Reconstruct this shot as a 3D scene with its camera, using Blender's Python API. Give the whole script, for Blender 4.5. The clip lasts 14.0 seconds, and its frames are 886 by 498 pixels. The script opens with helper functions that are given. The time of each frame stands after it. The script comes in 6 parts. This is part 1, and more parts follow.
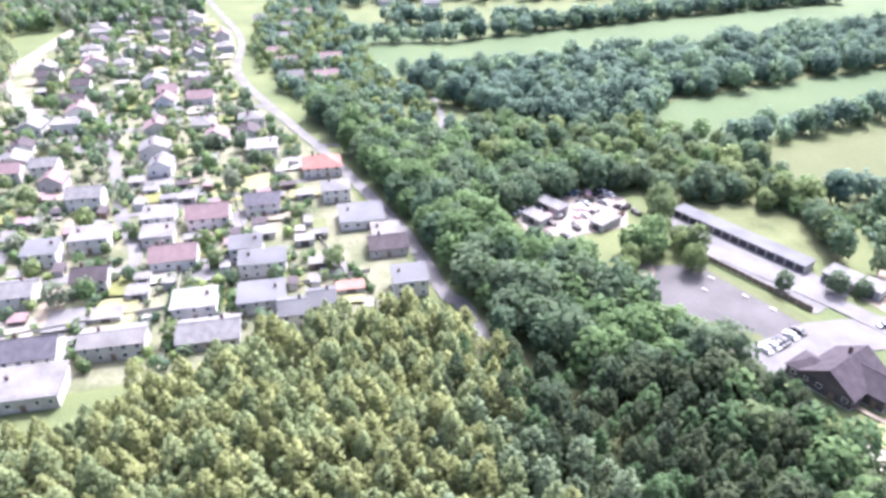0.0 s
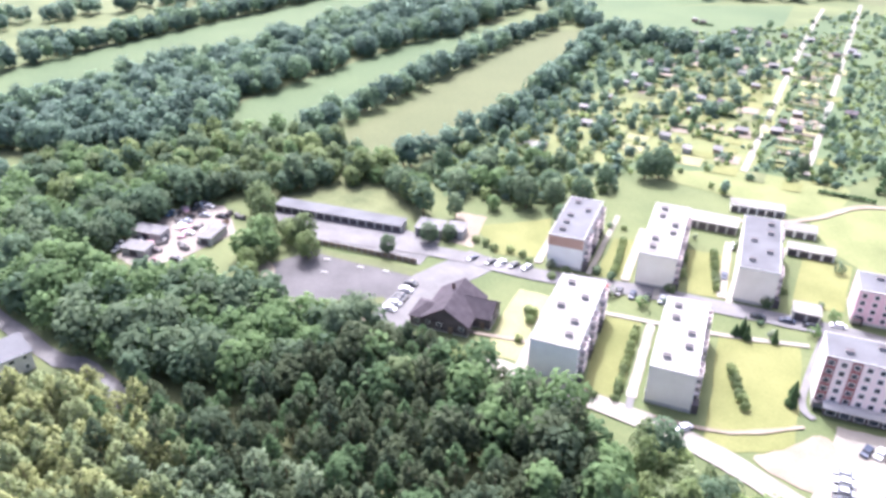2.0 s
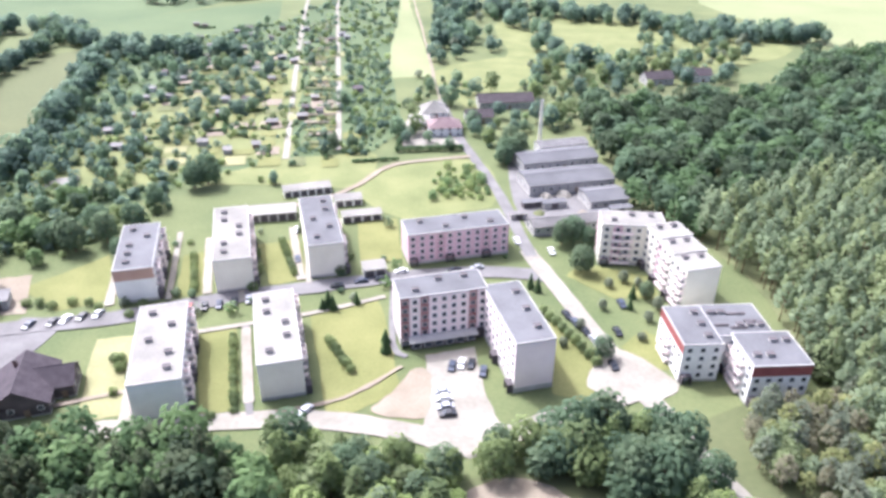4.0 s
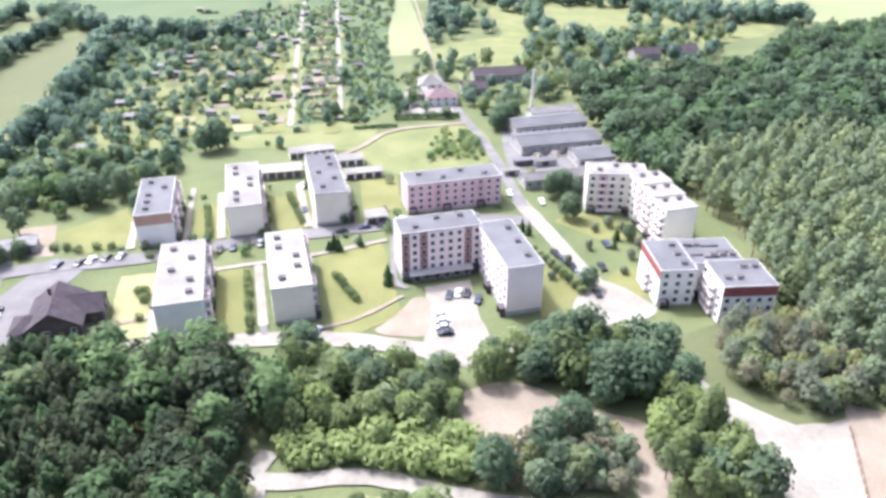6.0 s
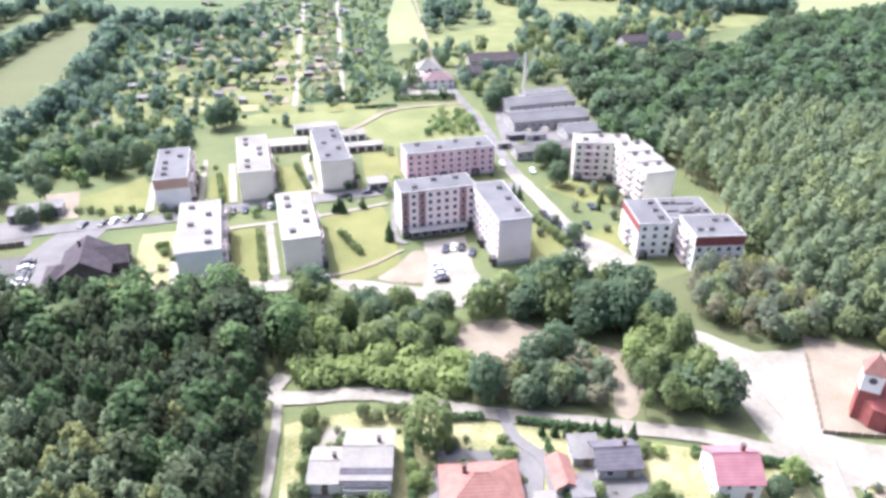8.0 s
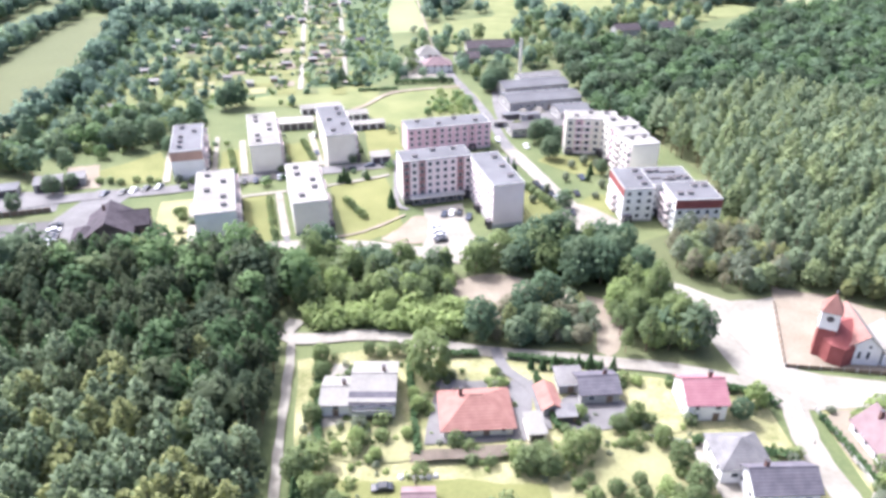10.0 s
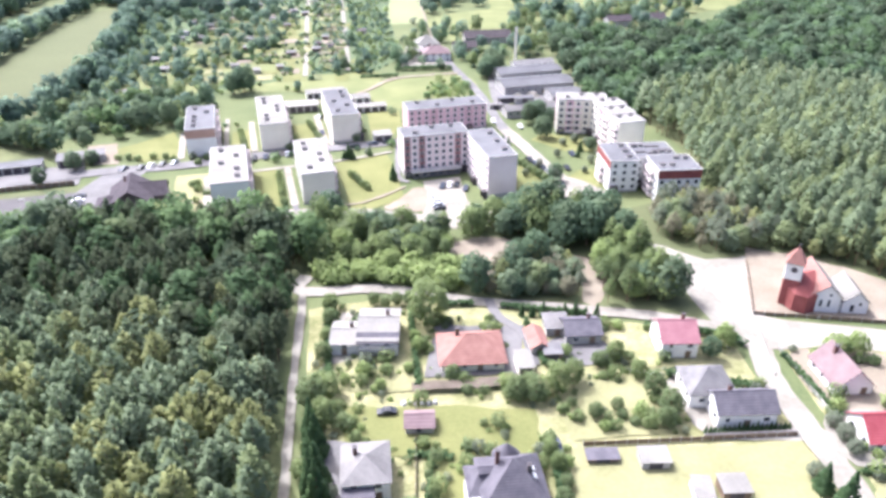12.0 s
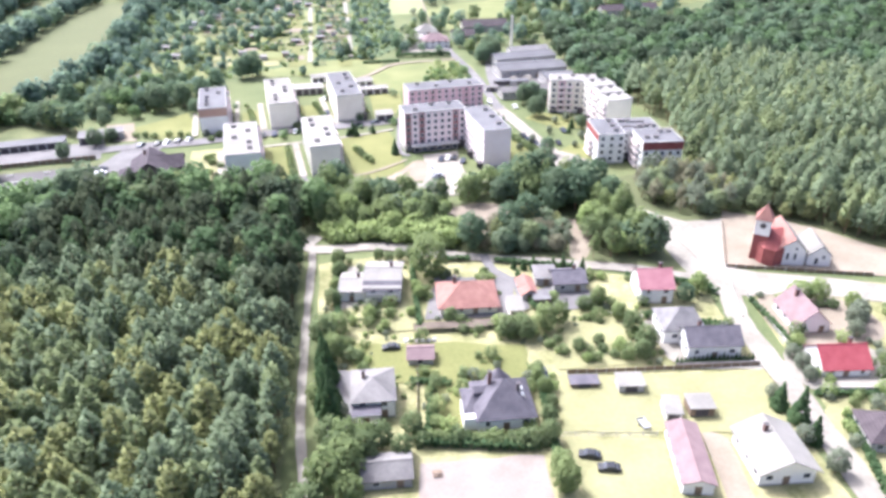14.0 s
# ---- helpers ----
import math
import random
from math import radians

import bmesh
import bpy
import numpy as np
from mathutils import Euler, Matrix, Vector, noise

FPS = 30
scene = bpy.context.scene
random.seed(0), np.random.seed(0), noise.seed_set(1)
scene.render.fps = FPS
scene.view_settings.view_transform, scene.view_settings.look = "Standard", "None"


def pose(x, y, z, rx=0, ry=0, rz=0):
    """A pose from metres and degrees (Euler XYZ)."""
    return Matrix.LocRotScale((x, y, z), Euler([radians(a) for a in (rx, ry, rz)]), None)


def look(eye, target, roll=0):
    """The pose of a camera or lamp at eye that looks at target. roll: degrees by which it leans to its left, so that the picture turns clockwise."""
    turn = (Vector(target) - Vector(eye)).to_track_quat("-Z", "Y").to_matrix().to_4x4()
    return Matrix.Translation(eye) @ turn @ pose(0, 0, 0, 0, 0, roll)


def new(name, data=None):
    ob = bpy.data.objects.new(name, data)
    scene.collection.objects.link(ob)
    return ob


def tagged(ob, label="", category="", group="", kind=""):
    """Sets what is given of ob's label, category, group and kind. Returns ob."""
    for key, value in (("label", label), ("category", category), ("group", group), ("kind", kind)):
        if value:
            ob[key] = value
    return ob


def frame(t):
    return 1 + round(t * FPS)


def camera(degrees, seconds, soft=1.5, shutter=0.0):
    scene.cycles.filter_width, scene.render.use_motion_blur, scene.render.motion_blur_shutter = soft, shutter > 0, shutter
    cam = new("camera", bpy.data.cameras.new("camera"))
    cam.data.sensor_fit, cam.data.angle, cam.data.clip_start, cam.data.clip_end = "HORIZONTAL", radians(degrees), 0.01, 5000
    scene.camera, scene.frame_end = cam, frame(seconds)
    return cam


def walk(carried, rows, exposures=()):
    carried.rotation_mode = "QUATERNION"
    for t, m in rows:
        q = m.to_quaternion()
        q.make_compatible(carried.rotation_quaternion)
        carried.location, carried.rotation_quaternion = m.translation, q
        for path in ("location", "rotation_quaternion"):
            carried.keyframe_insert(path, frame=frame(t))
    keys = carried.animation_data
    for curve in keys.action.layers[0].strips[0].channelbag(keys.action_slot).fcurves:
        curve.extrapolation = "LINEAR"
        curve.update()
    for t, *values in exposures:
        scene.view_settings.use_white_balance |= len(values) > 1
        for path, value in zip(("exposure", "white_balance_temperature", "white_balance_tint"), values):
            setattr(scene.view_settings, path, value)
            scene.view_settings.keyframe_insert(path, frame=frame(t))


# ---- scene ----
cam = camera(62.8, 14.0, soft=3.2)
PATH = [
    (0, (0.062, 0.528, 118.967), (-1.582, 1.078, 117.969), -0.7),
    (0.5, (0.225, 0.489, 119.101), (-1.343, 1.23, 118.104), -0.6),
    (1, (0.35, 0.458, 119.204), (-1.054, 1.474, 118.205), -0.5),
    (1.5, (0.405, 0.441, 119.251), (-0.829, 1.658, 118.253), -0.2),
    (2, (0.499, 0.415, 119.332), (-0.554, 1.792, 118.336), -0.0),
    (2.5, (1.097, 1.022, 119.356), (0.253, 2.537, 118.36), 0.0),
    (3, (1.712, 1.446, 119.4), (1.189, 3.102, 118.408), 0.1),
    (3.5, (2.117, 1.638, 119.42), (1.874, 3.359, 118.43), 0.3),
    (4, (2.336, 0.998, 119.267), (2.325, 2.74, 118.286), 0.5),
    (4.2, (2.36, 0.75, 119.2), (2.35, 2.492, 118.219), 0.5),
    (6.5, (2.981, -29.178, 110.71), (2.976, -27.435, 109.729), 0.0),
    (7, (3.069, -34.537, 110.129), (3.066, -32.792, 109.152), 0.0),
    (9.5, (3.362, -58.79, 107.484), (3.363, -57.044, 106.509), 0.0),
    (10, (3.445, -63.682, 107.161), (3.446, -61.937, 106.183), 0.0),
    (10.5, (3.533, -68.549, 106.811), (3.534, -66.804, 105.834), -0.0),
    (11, (3.632, -73.48, 106.435), (3.633, -71.735, 105.457), -0.0),
    (11.5, (3.716, -78.318, 106.051), (3.718, -76.573, 105.074), -0.1),
    (12, (3.797, -83.227, 105.677), (3.799, -81.481, 104.7), -0.1),
    (12.5, (3.905, -88.221, 105.291), (3.907, -86.475, 104.315), -0.1),
    (13, (4.048, -93.573, 104.908), (4.05, -91.829, 103.929), -0.2),
    (13.5, (4.116, -98.593, 104.597), (4.117, -96.849, 103.617), -0.2),
    (14, (4.23, -103.544, 104.341), (4.231, -101.8, 103.361), -0.3),
]
walk(cam, [(t, look(eye, target, roll)) for t, eye, target, roll in PATH], [(0.0, 2.02, 5500, 19), (1.5, 1.94, 5540, 20), (3.0, 1.7, 5560, 17), (4.0, 1.58, 5560, 15), (9.5, 1.66, 5560, 15), (14.0, 1.68, 5570, 15)])

# ---- daylight ----
world = bpy.data.worlds.new("world")
scene.world = world
world.use_nodes = True
sky = world.node_tree.nodes.new("ShaderNodeTexSky")
sky.sky_type, sky.sun_disc = "NISHITA", False
SUN_DIR = Vector((-0.52, 0.5, 1.02)).normalized()
sky.sun_elevation = math.asin(SUN_DIR.z)
sky.sun_rotation = math.atan2(SUN_DIR.x, SUN_DIR.y)
sky.air_density, sky.dust_density, sky.ozone_density = 0.5, 8.0, 0.3
back = world.node_tree.nodes["Background"]
back.inputs["Strength"].default_value = 0.15
world.node_tree.links.new(sky.outputs[0], back.inputs["Color"])
sun = new("sun", bpy.data.lights.new("sun", "SUN"))
sun.data.energy, sun.data.angle, sun.data.color = 2.05, radians(0.8), (1.0, 0.95, 0.86)
sun.matrix_world = look(SUN_DIR * 400, (0, 0, 0))

# ---- materials ----


def material(name, low, high, scale=0.4, fine=6.0, rough=0.8, bump=0.3, island=0.0, metal=0.0, spread=1.0, objects=0.0):
    """A surface between two colours, mottled at two scales."""
    m = bpy.data.materials.new(name)
    m.use_nodes = True
    n, l = m.node_tree.nodes, m.node_tree.links
    p = n["Principled BSDF"]
    p.inputs["Roughness"].default_value, p.inputs["Metallic"].default_value = rough, metal
    p.inputs["Specular IOR Level"].default_value = 0.2 if rough > 0.7 else 0.5
    geo = n.new("ShaderNodeNewGeometry")
    big, small = n.new("ShaderNodeTexNoise"), n.new("ShaderNodeTexNoise")
    for tex, s in ((big, scale), (small, fine)):
        tex.inputs["Scale"].default_value, tex.inputs["Detail"].default_value = s, 4.0
        l.new(geo.outputs["Position"], tex.inputs["Vector"])
    mix = n.new("ShaderNodeMath")
    mix.operation = "MULTIPLY_ADD"
    l.new(small.outputs["Fac"], mix.inputs[0])
    mix.inputs[1].default_value = 0.45
    l.new(big.outputs["Fac"], mix.inputs[2])
    value = mix.outputs[0]
    for amount, node, socket in ((island, geo, "Random Per Island"), (objects, None, "Random")):
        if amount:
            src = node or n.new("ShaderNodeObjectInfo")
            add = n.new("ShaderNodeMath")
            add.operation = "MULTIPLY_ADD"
            l.new(src.outputs[socket], add.inputs[0])
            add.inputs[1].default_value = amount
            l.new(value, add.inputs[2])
            sub = n.new("ShaderNodeMath")
            sub.operation = "SUBTRACT"
            l.new(add.outputs[0], sub.inputs[0])
            sub.inputs[1].default_value = amount / 2
            value = sub.outputs[0]
    ramp = n.new("ShaderNodeMapRange")
    ramp.inputs[1].default_value, ramp.inputs[2].default_value = 0.72 - 0.27 / spread, 0.72 + 0.27 / spread
    l.new(value, ramp.inputs[0])
    col = n.new("ShaderNodeMix")
    col.data_type = "RGBA"
    col.inputs["A"].default_value, col.inputs["B"].default_value = (*low, 1), (*high, 1)
    l.new(ramp.outputs[0], col.inputs["Factor"])
    l.new(col.outputs["Result"], p.inputs["Base Color"])
    if bump:
        b = n.new("ShaderNodeBump")
        b.inputs["Strength"].default_value, b.inputs["Distance"].default_value = bump, 0.1
        l.new(small.outputs["Fac"], b.inputs["Height"])
        l.new(b.outputs[0], p.inputs["Normal"])
    return m


def foliage(name, low, high, glow=0.58, scale=0.07, uneven=0.2):
    m = material(name, low, high, scale=scale, fine=0.8, rough=0.75, bump=0, island=uneven)
    n, l = m.node_tree.nodes, m.node_tree.links
    p, out = n["Principled BSDF"], n["Material Output"]
    p.inputs["Specular IOR Level"].default_value = 0.25
    tr, mix = n.new("ShaderNodeBsdfTranslucent"), n.new("ShaderNodeMixShader")
    l.new(p.inputs["Base Color"].links[0].from_socket, tr.inputs["Color"])
    mix.inputs[0].default_value = glow
    l.new(p.outputs[0], mix.inputs[1])
    l.new(tr.outputs[0], mix.inputs[2])
    l.new(mix.outputs[0], out.inputs["Surface"])
    return m


def ribbed(name, low, high, pitch=0.35, rough=0.8, strength=0.6, metal=0.0):
    """A roof covering with rows across it."""
    m = material(name, low, high, scale=0.5, fine=5.0, rough=rough, bump=0.2, metal=metal)
    n, l = m.node_tree.nodes, m.node_tree.links
    w, b, c = n.new("ShaderNodeTexWave"), n.new("ShaderNodeBump"), n.new("ShaderNodeTexCoord")
    w.bands_direction = "Z"
    w.inputs["Scale"].default_value = 0.314 / pitch
    l.new(c.outputs["Object"], w.inputs["Vector"])
    b.inputs["Strength"].default_value, b.inputs["Distance"].default_value = strength, 0.06
    l.new(w.outputs["Fac"], b.inputs["Height"])
    old = n["Principled BSDF"].inputs["Normal"].links[0].from_socket
    l.new(old, b.inputs["Normal"])
    l.new(b.outputs[0], n["Principled BSDF"].inputs["Normal"])
    return m


GRASS = material("rough_grass", (0.075, 0.1, 0.043), (0.14, 0.155, 0.07), 0.035, 0.9, 0.9, 0.6)
YARD = material("village_yards", (0.095, 0.108, 0.058), (0.2, 0.192, 0.135), 0.09, 0.8, 0.9, 0.5, spread=1.6)
GARDEN = material("garden_grass", (0.15, 0.155, 0.068), (0.32, 0.3, 0.165), 0.16, 1.1, 0.9, 0.5, spread=1.5)
LAWN = material("lawn", (0.112, 0.124, 0.044), (0.185, 0.186, 0.074), 0.06, 1.2, 0.9, 0.5)
MEADOW = material("meadow", (0.062, 0.094, 0.045), (0.104, 0.136, 0.065), 0.012, 0.5, 0.9, 0.5)
HAY = material("dry_meadow", (0.078, 0.092, 0.043), (0.12, 0.13, 0.063), 0.012, 0.5, 0.9, 0.5)
OVERGROWN = material("overgrown_grass", (0.115, 0.135, 0.055), (0.185, 0.195, 0.085), 0.07, 0.9, 0.9, 0.6)
DRYLAWN = material("dry_lawn", (0.165, 0.165, 0.082), (0.275, 0.265, 0.14), 0.08, 1.0, 0.9, 0.5)
CROP = material("crop", (0.155, 0.178, 0.088), (0.22, 0.235, 0.125), 0.015, 0.6, 0.9, 0.4)
SAND = material("sand", (0.17, 0.142, 0.108), (0.27, 0.232, 0.185), 0.09, 1.5, 0.95, 0.4)
PALE = material("pale_gravel", (0.18, 0.165, 0.14), (0.3, 0.28, 0.245), 0.09, 0.8, 0.95, 0.5)
ASPHALT = material("worn_asphalt", (0.07, 0.066, 0.068), (0.124, 0.117, 0.119), 0.08, 1.5, 0.9, 0.2)
PAVING = material("concrete_paving", (0.11, 0.105, 0.106), (0.185, 0.178, 0.178), 0.12, 1.8, 0.9, 0.2)
BEIGE = material("beige_paving", (0.175, 0.15, 0.132), (0.26, 0.228, 0.205), 0.12, 1.8, 0.9, 0.2)
OLDFELT = material("weathered_roof_felt", (0.115, 0.11, 0.11), (0.215, 0.205, 0.2), 0.15, 1.5, 0.85, 0.2, objects=0.35)
SOIL = material("forest_floor", (0.08, 0.095, 0.045), (0.16, 0.17, 0.085), 0.1, 1.0, 1.0, 0.6)
TILLED = material("tilled_soil", (0.075, 0.062, 0.05), (0.15, 0.125, 0.1), 0.3, 1.5, 1.0, 0.6)
WHITE = material("white_render", (0.68, 0.67, 0.65), (0.8, 0.79, 0.77), 0.25, 3.0, 0.85, 0.15)
AGED = material("aged_render", (0.42, 0.405, 0.385), (0.66, 0.64, 0.61), 0.3, 3.0, 0.85, 0.2, objects=0.5)
CREAM = material("cream_render", (0.68, 0.64, 0.55), (0.79, 0.75, 0.66), 0.2, 3.0, 0.85, 0.15)
SALMON = material("salmon_render", (0.4, 0.26, 0.21), (0.5, 0.34, 0.28), 0.2, 3.0, 0.85, 0.15)
PINK = material("pale_pink_render", (0.57, 0.39, 0.435), (0.69, 0.5, 0.545), 0.2, 3.0, 0.85, 0.15)
ROSE = material("rose_render", (0.5, 0.31, 0.345), (0.61, 0.4, 0.43), 0.2, 3.0, 0.85, 0.15)
BLUSH = material("blush_render", (0.75, 0.64, 0.63), (0.85, 0.75, 0.735), 0.2, 3.0, 0.85, 0.15)
MAROON = material("maroon_render", (0.2, 0.07, 0.075), (0.3, 0.12, 0.12), 0.3, 3.0, 0.85, 0.15)
BRICK = material("red_brick", (0.2, 0.06, 0.056), (0.29, 0.1, 0.092), 0.4, 7.0, 0.85, 0.3)
CHIMNEY = material("sooty_brick", (0.09, 0.05, 0.045), (0.17, 0.1, 0.085), 0.6, 7.0, 0.85, 0.3)
GREYWALL = material("grey_render", (0.3, 0.29, 0.28), (0.45, 0.44, 0.42), 0.3, 3.0, 0.85, 0.2)
DARKWALL = material("dark_cladding", (0.06, 0.055, 0.06), (0.12, 0.105, 0.11), 0.4, 4.0, 0.8, 0.2)
BITUMEN = material("grey_bitumen_felt", (0.085, 0.085, 0.092), (0.14, 0.14, 0.15), 0.12, 1.5, 0.85, 0.2, objects=0.2)
PALEFELT = material("pale_roof_felt", (0.16, 0.153, 0.142), (0.26, 0.248, 0.23), 0.12, 1.5, 0.85, 0.2, objects=0.2)
ETERNIT = ribbed("corrugated_fibre_cement", (0.11, 0.107, 0.112), (0.2, 0.193, 0.195), 0.3, 0.8)
TERRACOTTA = ribbed("terracotta_tiles", (0.215, 0.105, 0.088), (0.3, 0.165, 0.14))
REDTILE = ribbed("red_roof_tiles", (0.25, 0.05, 0.064), (0.33, 0.085, 0.096))
ROSETILE = ribbed("rose_roof_sheets", (0.255, 0.115, 0.135), (0.33, 0.165, 0.182))
PINKTILE = ribbed("faded_rose_roof_sheets", (0.155, 0.108, 0.114), (0.22, 0.16, 0.165))
BROWNTILE = ribbed("brown_roof_tiles", (0.045, 0.037, 0.042), (0.085, 0.07, 0.077))
HALLTILE = ribbed("dark_violet_brown_tiles", (0.036, 0.03, 0.037), (0.075, 0.062, 0.072))
SLATE = ribbed("slate_grey_tiles", (0.075, 0.07, 0.085), (0.14, 0.13, 0.15))
WOOD = material("weathered_wood", (0.14, 0.1, 0.07), (0.26, 0.2, 0.15), 0.8, 8.0, 0.8, 0.3)
BARK = material("bark", (0.12, 0.09, 0.06), (0.24, 0.17, 0.12), 1.0, 8.0, 0.9, 0.4)
GLASS = material("window_glass", (0.03, 0.035, 0.045), (0.07, 0.08, 0.1), 0.4, 2.0, 0.08, 0.0, objects=0.5)
FRAME = material("white_frames", (0.68, 0.68, 0.67), (0.8, 0.8, 0.79), 1.0, 5.0, 0.4, 0.0)
TYRE = material("tyre_rubber", (0.015, 0.015, 0.016), (0.03, 0.03, 0.03), 2.0, 9.0, 0.8, 0.1)
METAL = material("galvanised_metal", (0.35, 0.36, 0.37), (0.5, 0.51, 0.52), 1.0, 6.0, 0.45, 0.1, metal=0.7)
STONE = material("concrete", (0.34, 0.33, 0.31), (0.48, 0.47, 0.45), 0.5, 5.0, 0.9, 0.2)
PAINTS = [material("car_paint", c, [min(1, v * 1.2) for v in c], 1.0, 5.0, 0.25, 0.0) for c in
          ((0.02, 0.022, 0.028), (0.62, 0.62, 0.63), (0.05, 0.06, 0.09), (0.32, 0.33, 0.35), (0.28, 0.03, 0.03), (0.1, 0.16, 0.25))]
YELLOW_PINE = [foliage("pine_needles", (0.278, 0.311, 0.140), (0.433, 0.458, 0.213), uneven=0.12), foliage("pine_needles", (0.238, 0.286, 0.145), (0.375, 0.426, 0.218), uneven=0.12)]
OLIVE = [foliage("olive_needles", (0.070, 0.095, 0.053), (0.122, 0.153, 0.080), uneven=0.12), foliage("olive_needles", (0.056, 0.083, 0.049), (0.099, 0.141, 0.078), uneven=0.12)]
PINE = [foliage("pine_needles", (0.192, 0.243, 0.125), (0.297, 0.351, 0.175), uneven=0.1), foliage("pine_needles", (0.227, 0.255, 0.114), (0.349, 0.373, 0.166), uneven=0.1),
        foliage("pine_needles", (0.174, 0.235, 0.143), (0.274, 0.334, 0.203), uneven=0.1)]
OAK = [foliage("broad_leaves", (0.100, 0.158, 0.098), (0.161, 0.231, 0.133)), foliage("broad_leaves", (0.129, 0.205, 0.089), (0.198, 0.288, 0.124)),
       foliage("broad_leaves", (0.111, 0.162, 0.098), (0.178, 0.237, 0.136))]
DARKPINE = foliage("dark_needles", (0.080, 0.134, 0.064), (0.142, 0.223, 0.100))
# Bluish lightened tones put distance haze into the leaf colour of far trees.
HAZY_LEAF = [foliage("hazy_far_leaves", (0.118, 0.185, 0.138), (0.2, 0.285, 0.205)), foliage("hazy_far_leaves", (0.135, 0.21, 0.13), (0.225, 0.315, 0.19)), foliage("hazy_far_leaves", (0.105, 0.165, 0.13), (0.175, 0.25, 0.19))]
FRUIT = [foliage("garden_leaves", (0.15, 0.205, 0.085), (0.265, 0.325, 0.14)), foliage("garden_leaves", (0.125, 0.175, 0.08), (0.22, 0.275, 0.13))]
LIME = [foliage("light_leaves", (0.218, 0.293, 0.108), (0.337, 0.411, 0.167))]
HEDGE = [foliage("hedge_leaves", (0.051, 0.102, 0.045), (0.121, 0.193, 0.080))]
SILVER = [foliage("silvery_leaves", (0.162, 0.194, 0.139), (0.261, 0.297, 0.211))]
RUSSET = [foliage("russet_leaves", (0.187, 0.190, 0.125), (0.289, 0.277, 0.187))]

# ---- mesh helpers ----


class Shape:
    def __init__(self):
        self.v, self.f = [], []

    def box(self, x0, x1, y0, y1, z0, z1):
        k = len(self.v)
        self.v += [(x, y, z) for z in (z0, z1) for y in (y0, y1) for x in (x0, x1)]
        self.f += [[k + i for i in q] for q in ((0, 2, 3, 1), (4, 5, 7, 6), (0, 1, 5, 4), (2, 6, 7, 3), (0, 4, 6, 2), (1, 3, 7, 5))]
        return self

    def slab(self, pts, thick):
        """A plate whose top is the polygon pts."""
        k, n = len(self.v), len(pts)
        self.v += [tuple(p) for p in pts] + [(p[0], p[1], p[2] - thick) for p in pts]
        self.f += [list(range(k, k + n)), list(range(k + 2 * n - 1, k + n - 1, -1))]
        self.f += [[k + i, k + n + i, k + n + (i + 1) % n, k + (i + 1) % n] for i in range(n)]
        return self

    def prism(self, outline, y0, y1):
        """The (x, z) outline drawn along y."""
        k, n = len(self.v), len(outline)
        self.v += [(x, y, z) for y in (y0, y1) for x, z in outline]
        self.f += [list(range(k, k + n)), list(range(k + 2 * n - 1, k + n - 1, -1))]
        self.f += [[k + i, k + n + i, k + n + (i + 1) % n, k + (i + 1) % n] for i in range(n)]
        return self

    def tube(self, p, q, r0, r1, n=7):
        p, q = Vector(p), Vector(q)
        a = (q - p).orthogonal().normalized()
        b = (q - p).normalized().cross(a)
        k = len(self.v)
        for c, r in ((p, r0), (q, r1)):
            self.v += [tuple(c + r * (math.cos(u) * a + math.sin(u) * b)) for u in [2 * math.pi * i / n for i in range(n)]]
        self.f += [[k + i, k + (i + 1) % n, k + n + (i + 1) % n, k + n + i] for i in range(n)] + [list(range(k + n - 1, k - 1, -1)), list(range(k + n, k + 2 * n))]
        return self

    def mesh(self, name, mat):
        me = bpy.data.meshes.new(name)
        me.from_pydata(self.v, [], self.f)
        me.materials.append(mat)
        me.update()
        return me


def part(name, mesh, parent, mat=None, label="", at=None):
    """One mesh object under a thing or part. mesh: a Shape, or mesh data that alike parts share."""
    ob = new(name, mesh.mesh(name, mat) if isinstance(mesh, Shape) else mesh)
    ob.parent = parent
    if at is not None:
        ob.matrix_basis = at
    return tagged(ob, label)


def thing(name, x, y, rot, label, category, group="", z=0.0):
    ob = new(name)
    ob.matrix_basis = pose(x, y, z, 0, 0, rot)
    ob.empty_display_size = 0.5
    return tagged(ob, label, category, group)


def single(name, shape, mat, x, y, rot, label, category, group="", z=0.0, kind=""):
    ob = new(name, shape.mesh(name, mat))
    ob.matrix_basis = pose(x, y, z, 0, 0, rot)
    return tagged(ob, label, category, group, kind)


# ---- ground ----


def curve_through(pts, steps=6, closed=False):
    """A smooth line through the points."""
    out, n = [], len(pts)
    for i in range(n if closed else n - 1):
        a, b, c, d = [Vector(pts[(i + k) % n] if closed else pts[min(max(i + k, 0), n - 1)]) for k in (-1, 0, 1, 2)]
        for s in range(steps):
            t = s / steps
            out.append(0.5 * (2 * b + (c - a) * t + (2 * a - 5 * b + 4 * c - d) * t * t + (3 * b - a - 3 * c + d) * t ** 3))
    if not closed:
        out.append(Vector(pts[-1]))
    return out


LEVEL = [0.0]
ROADS = []


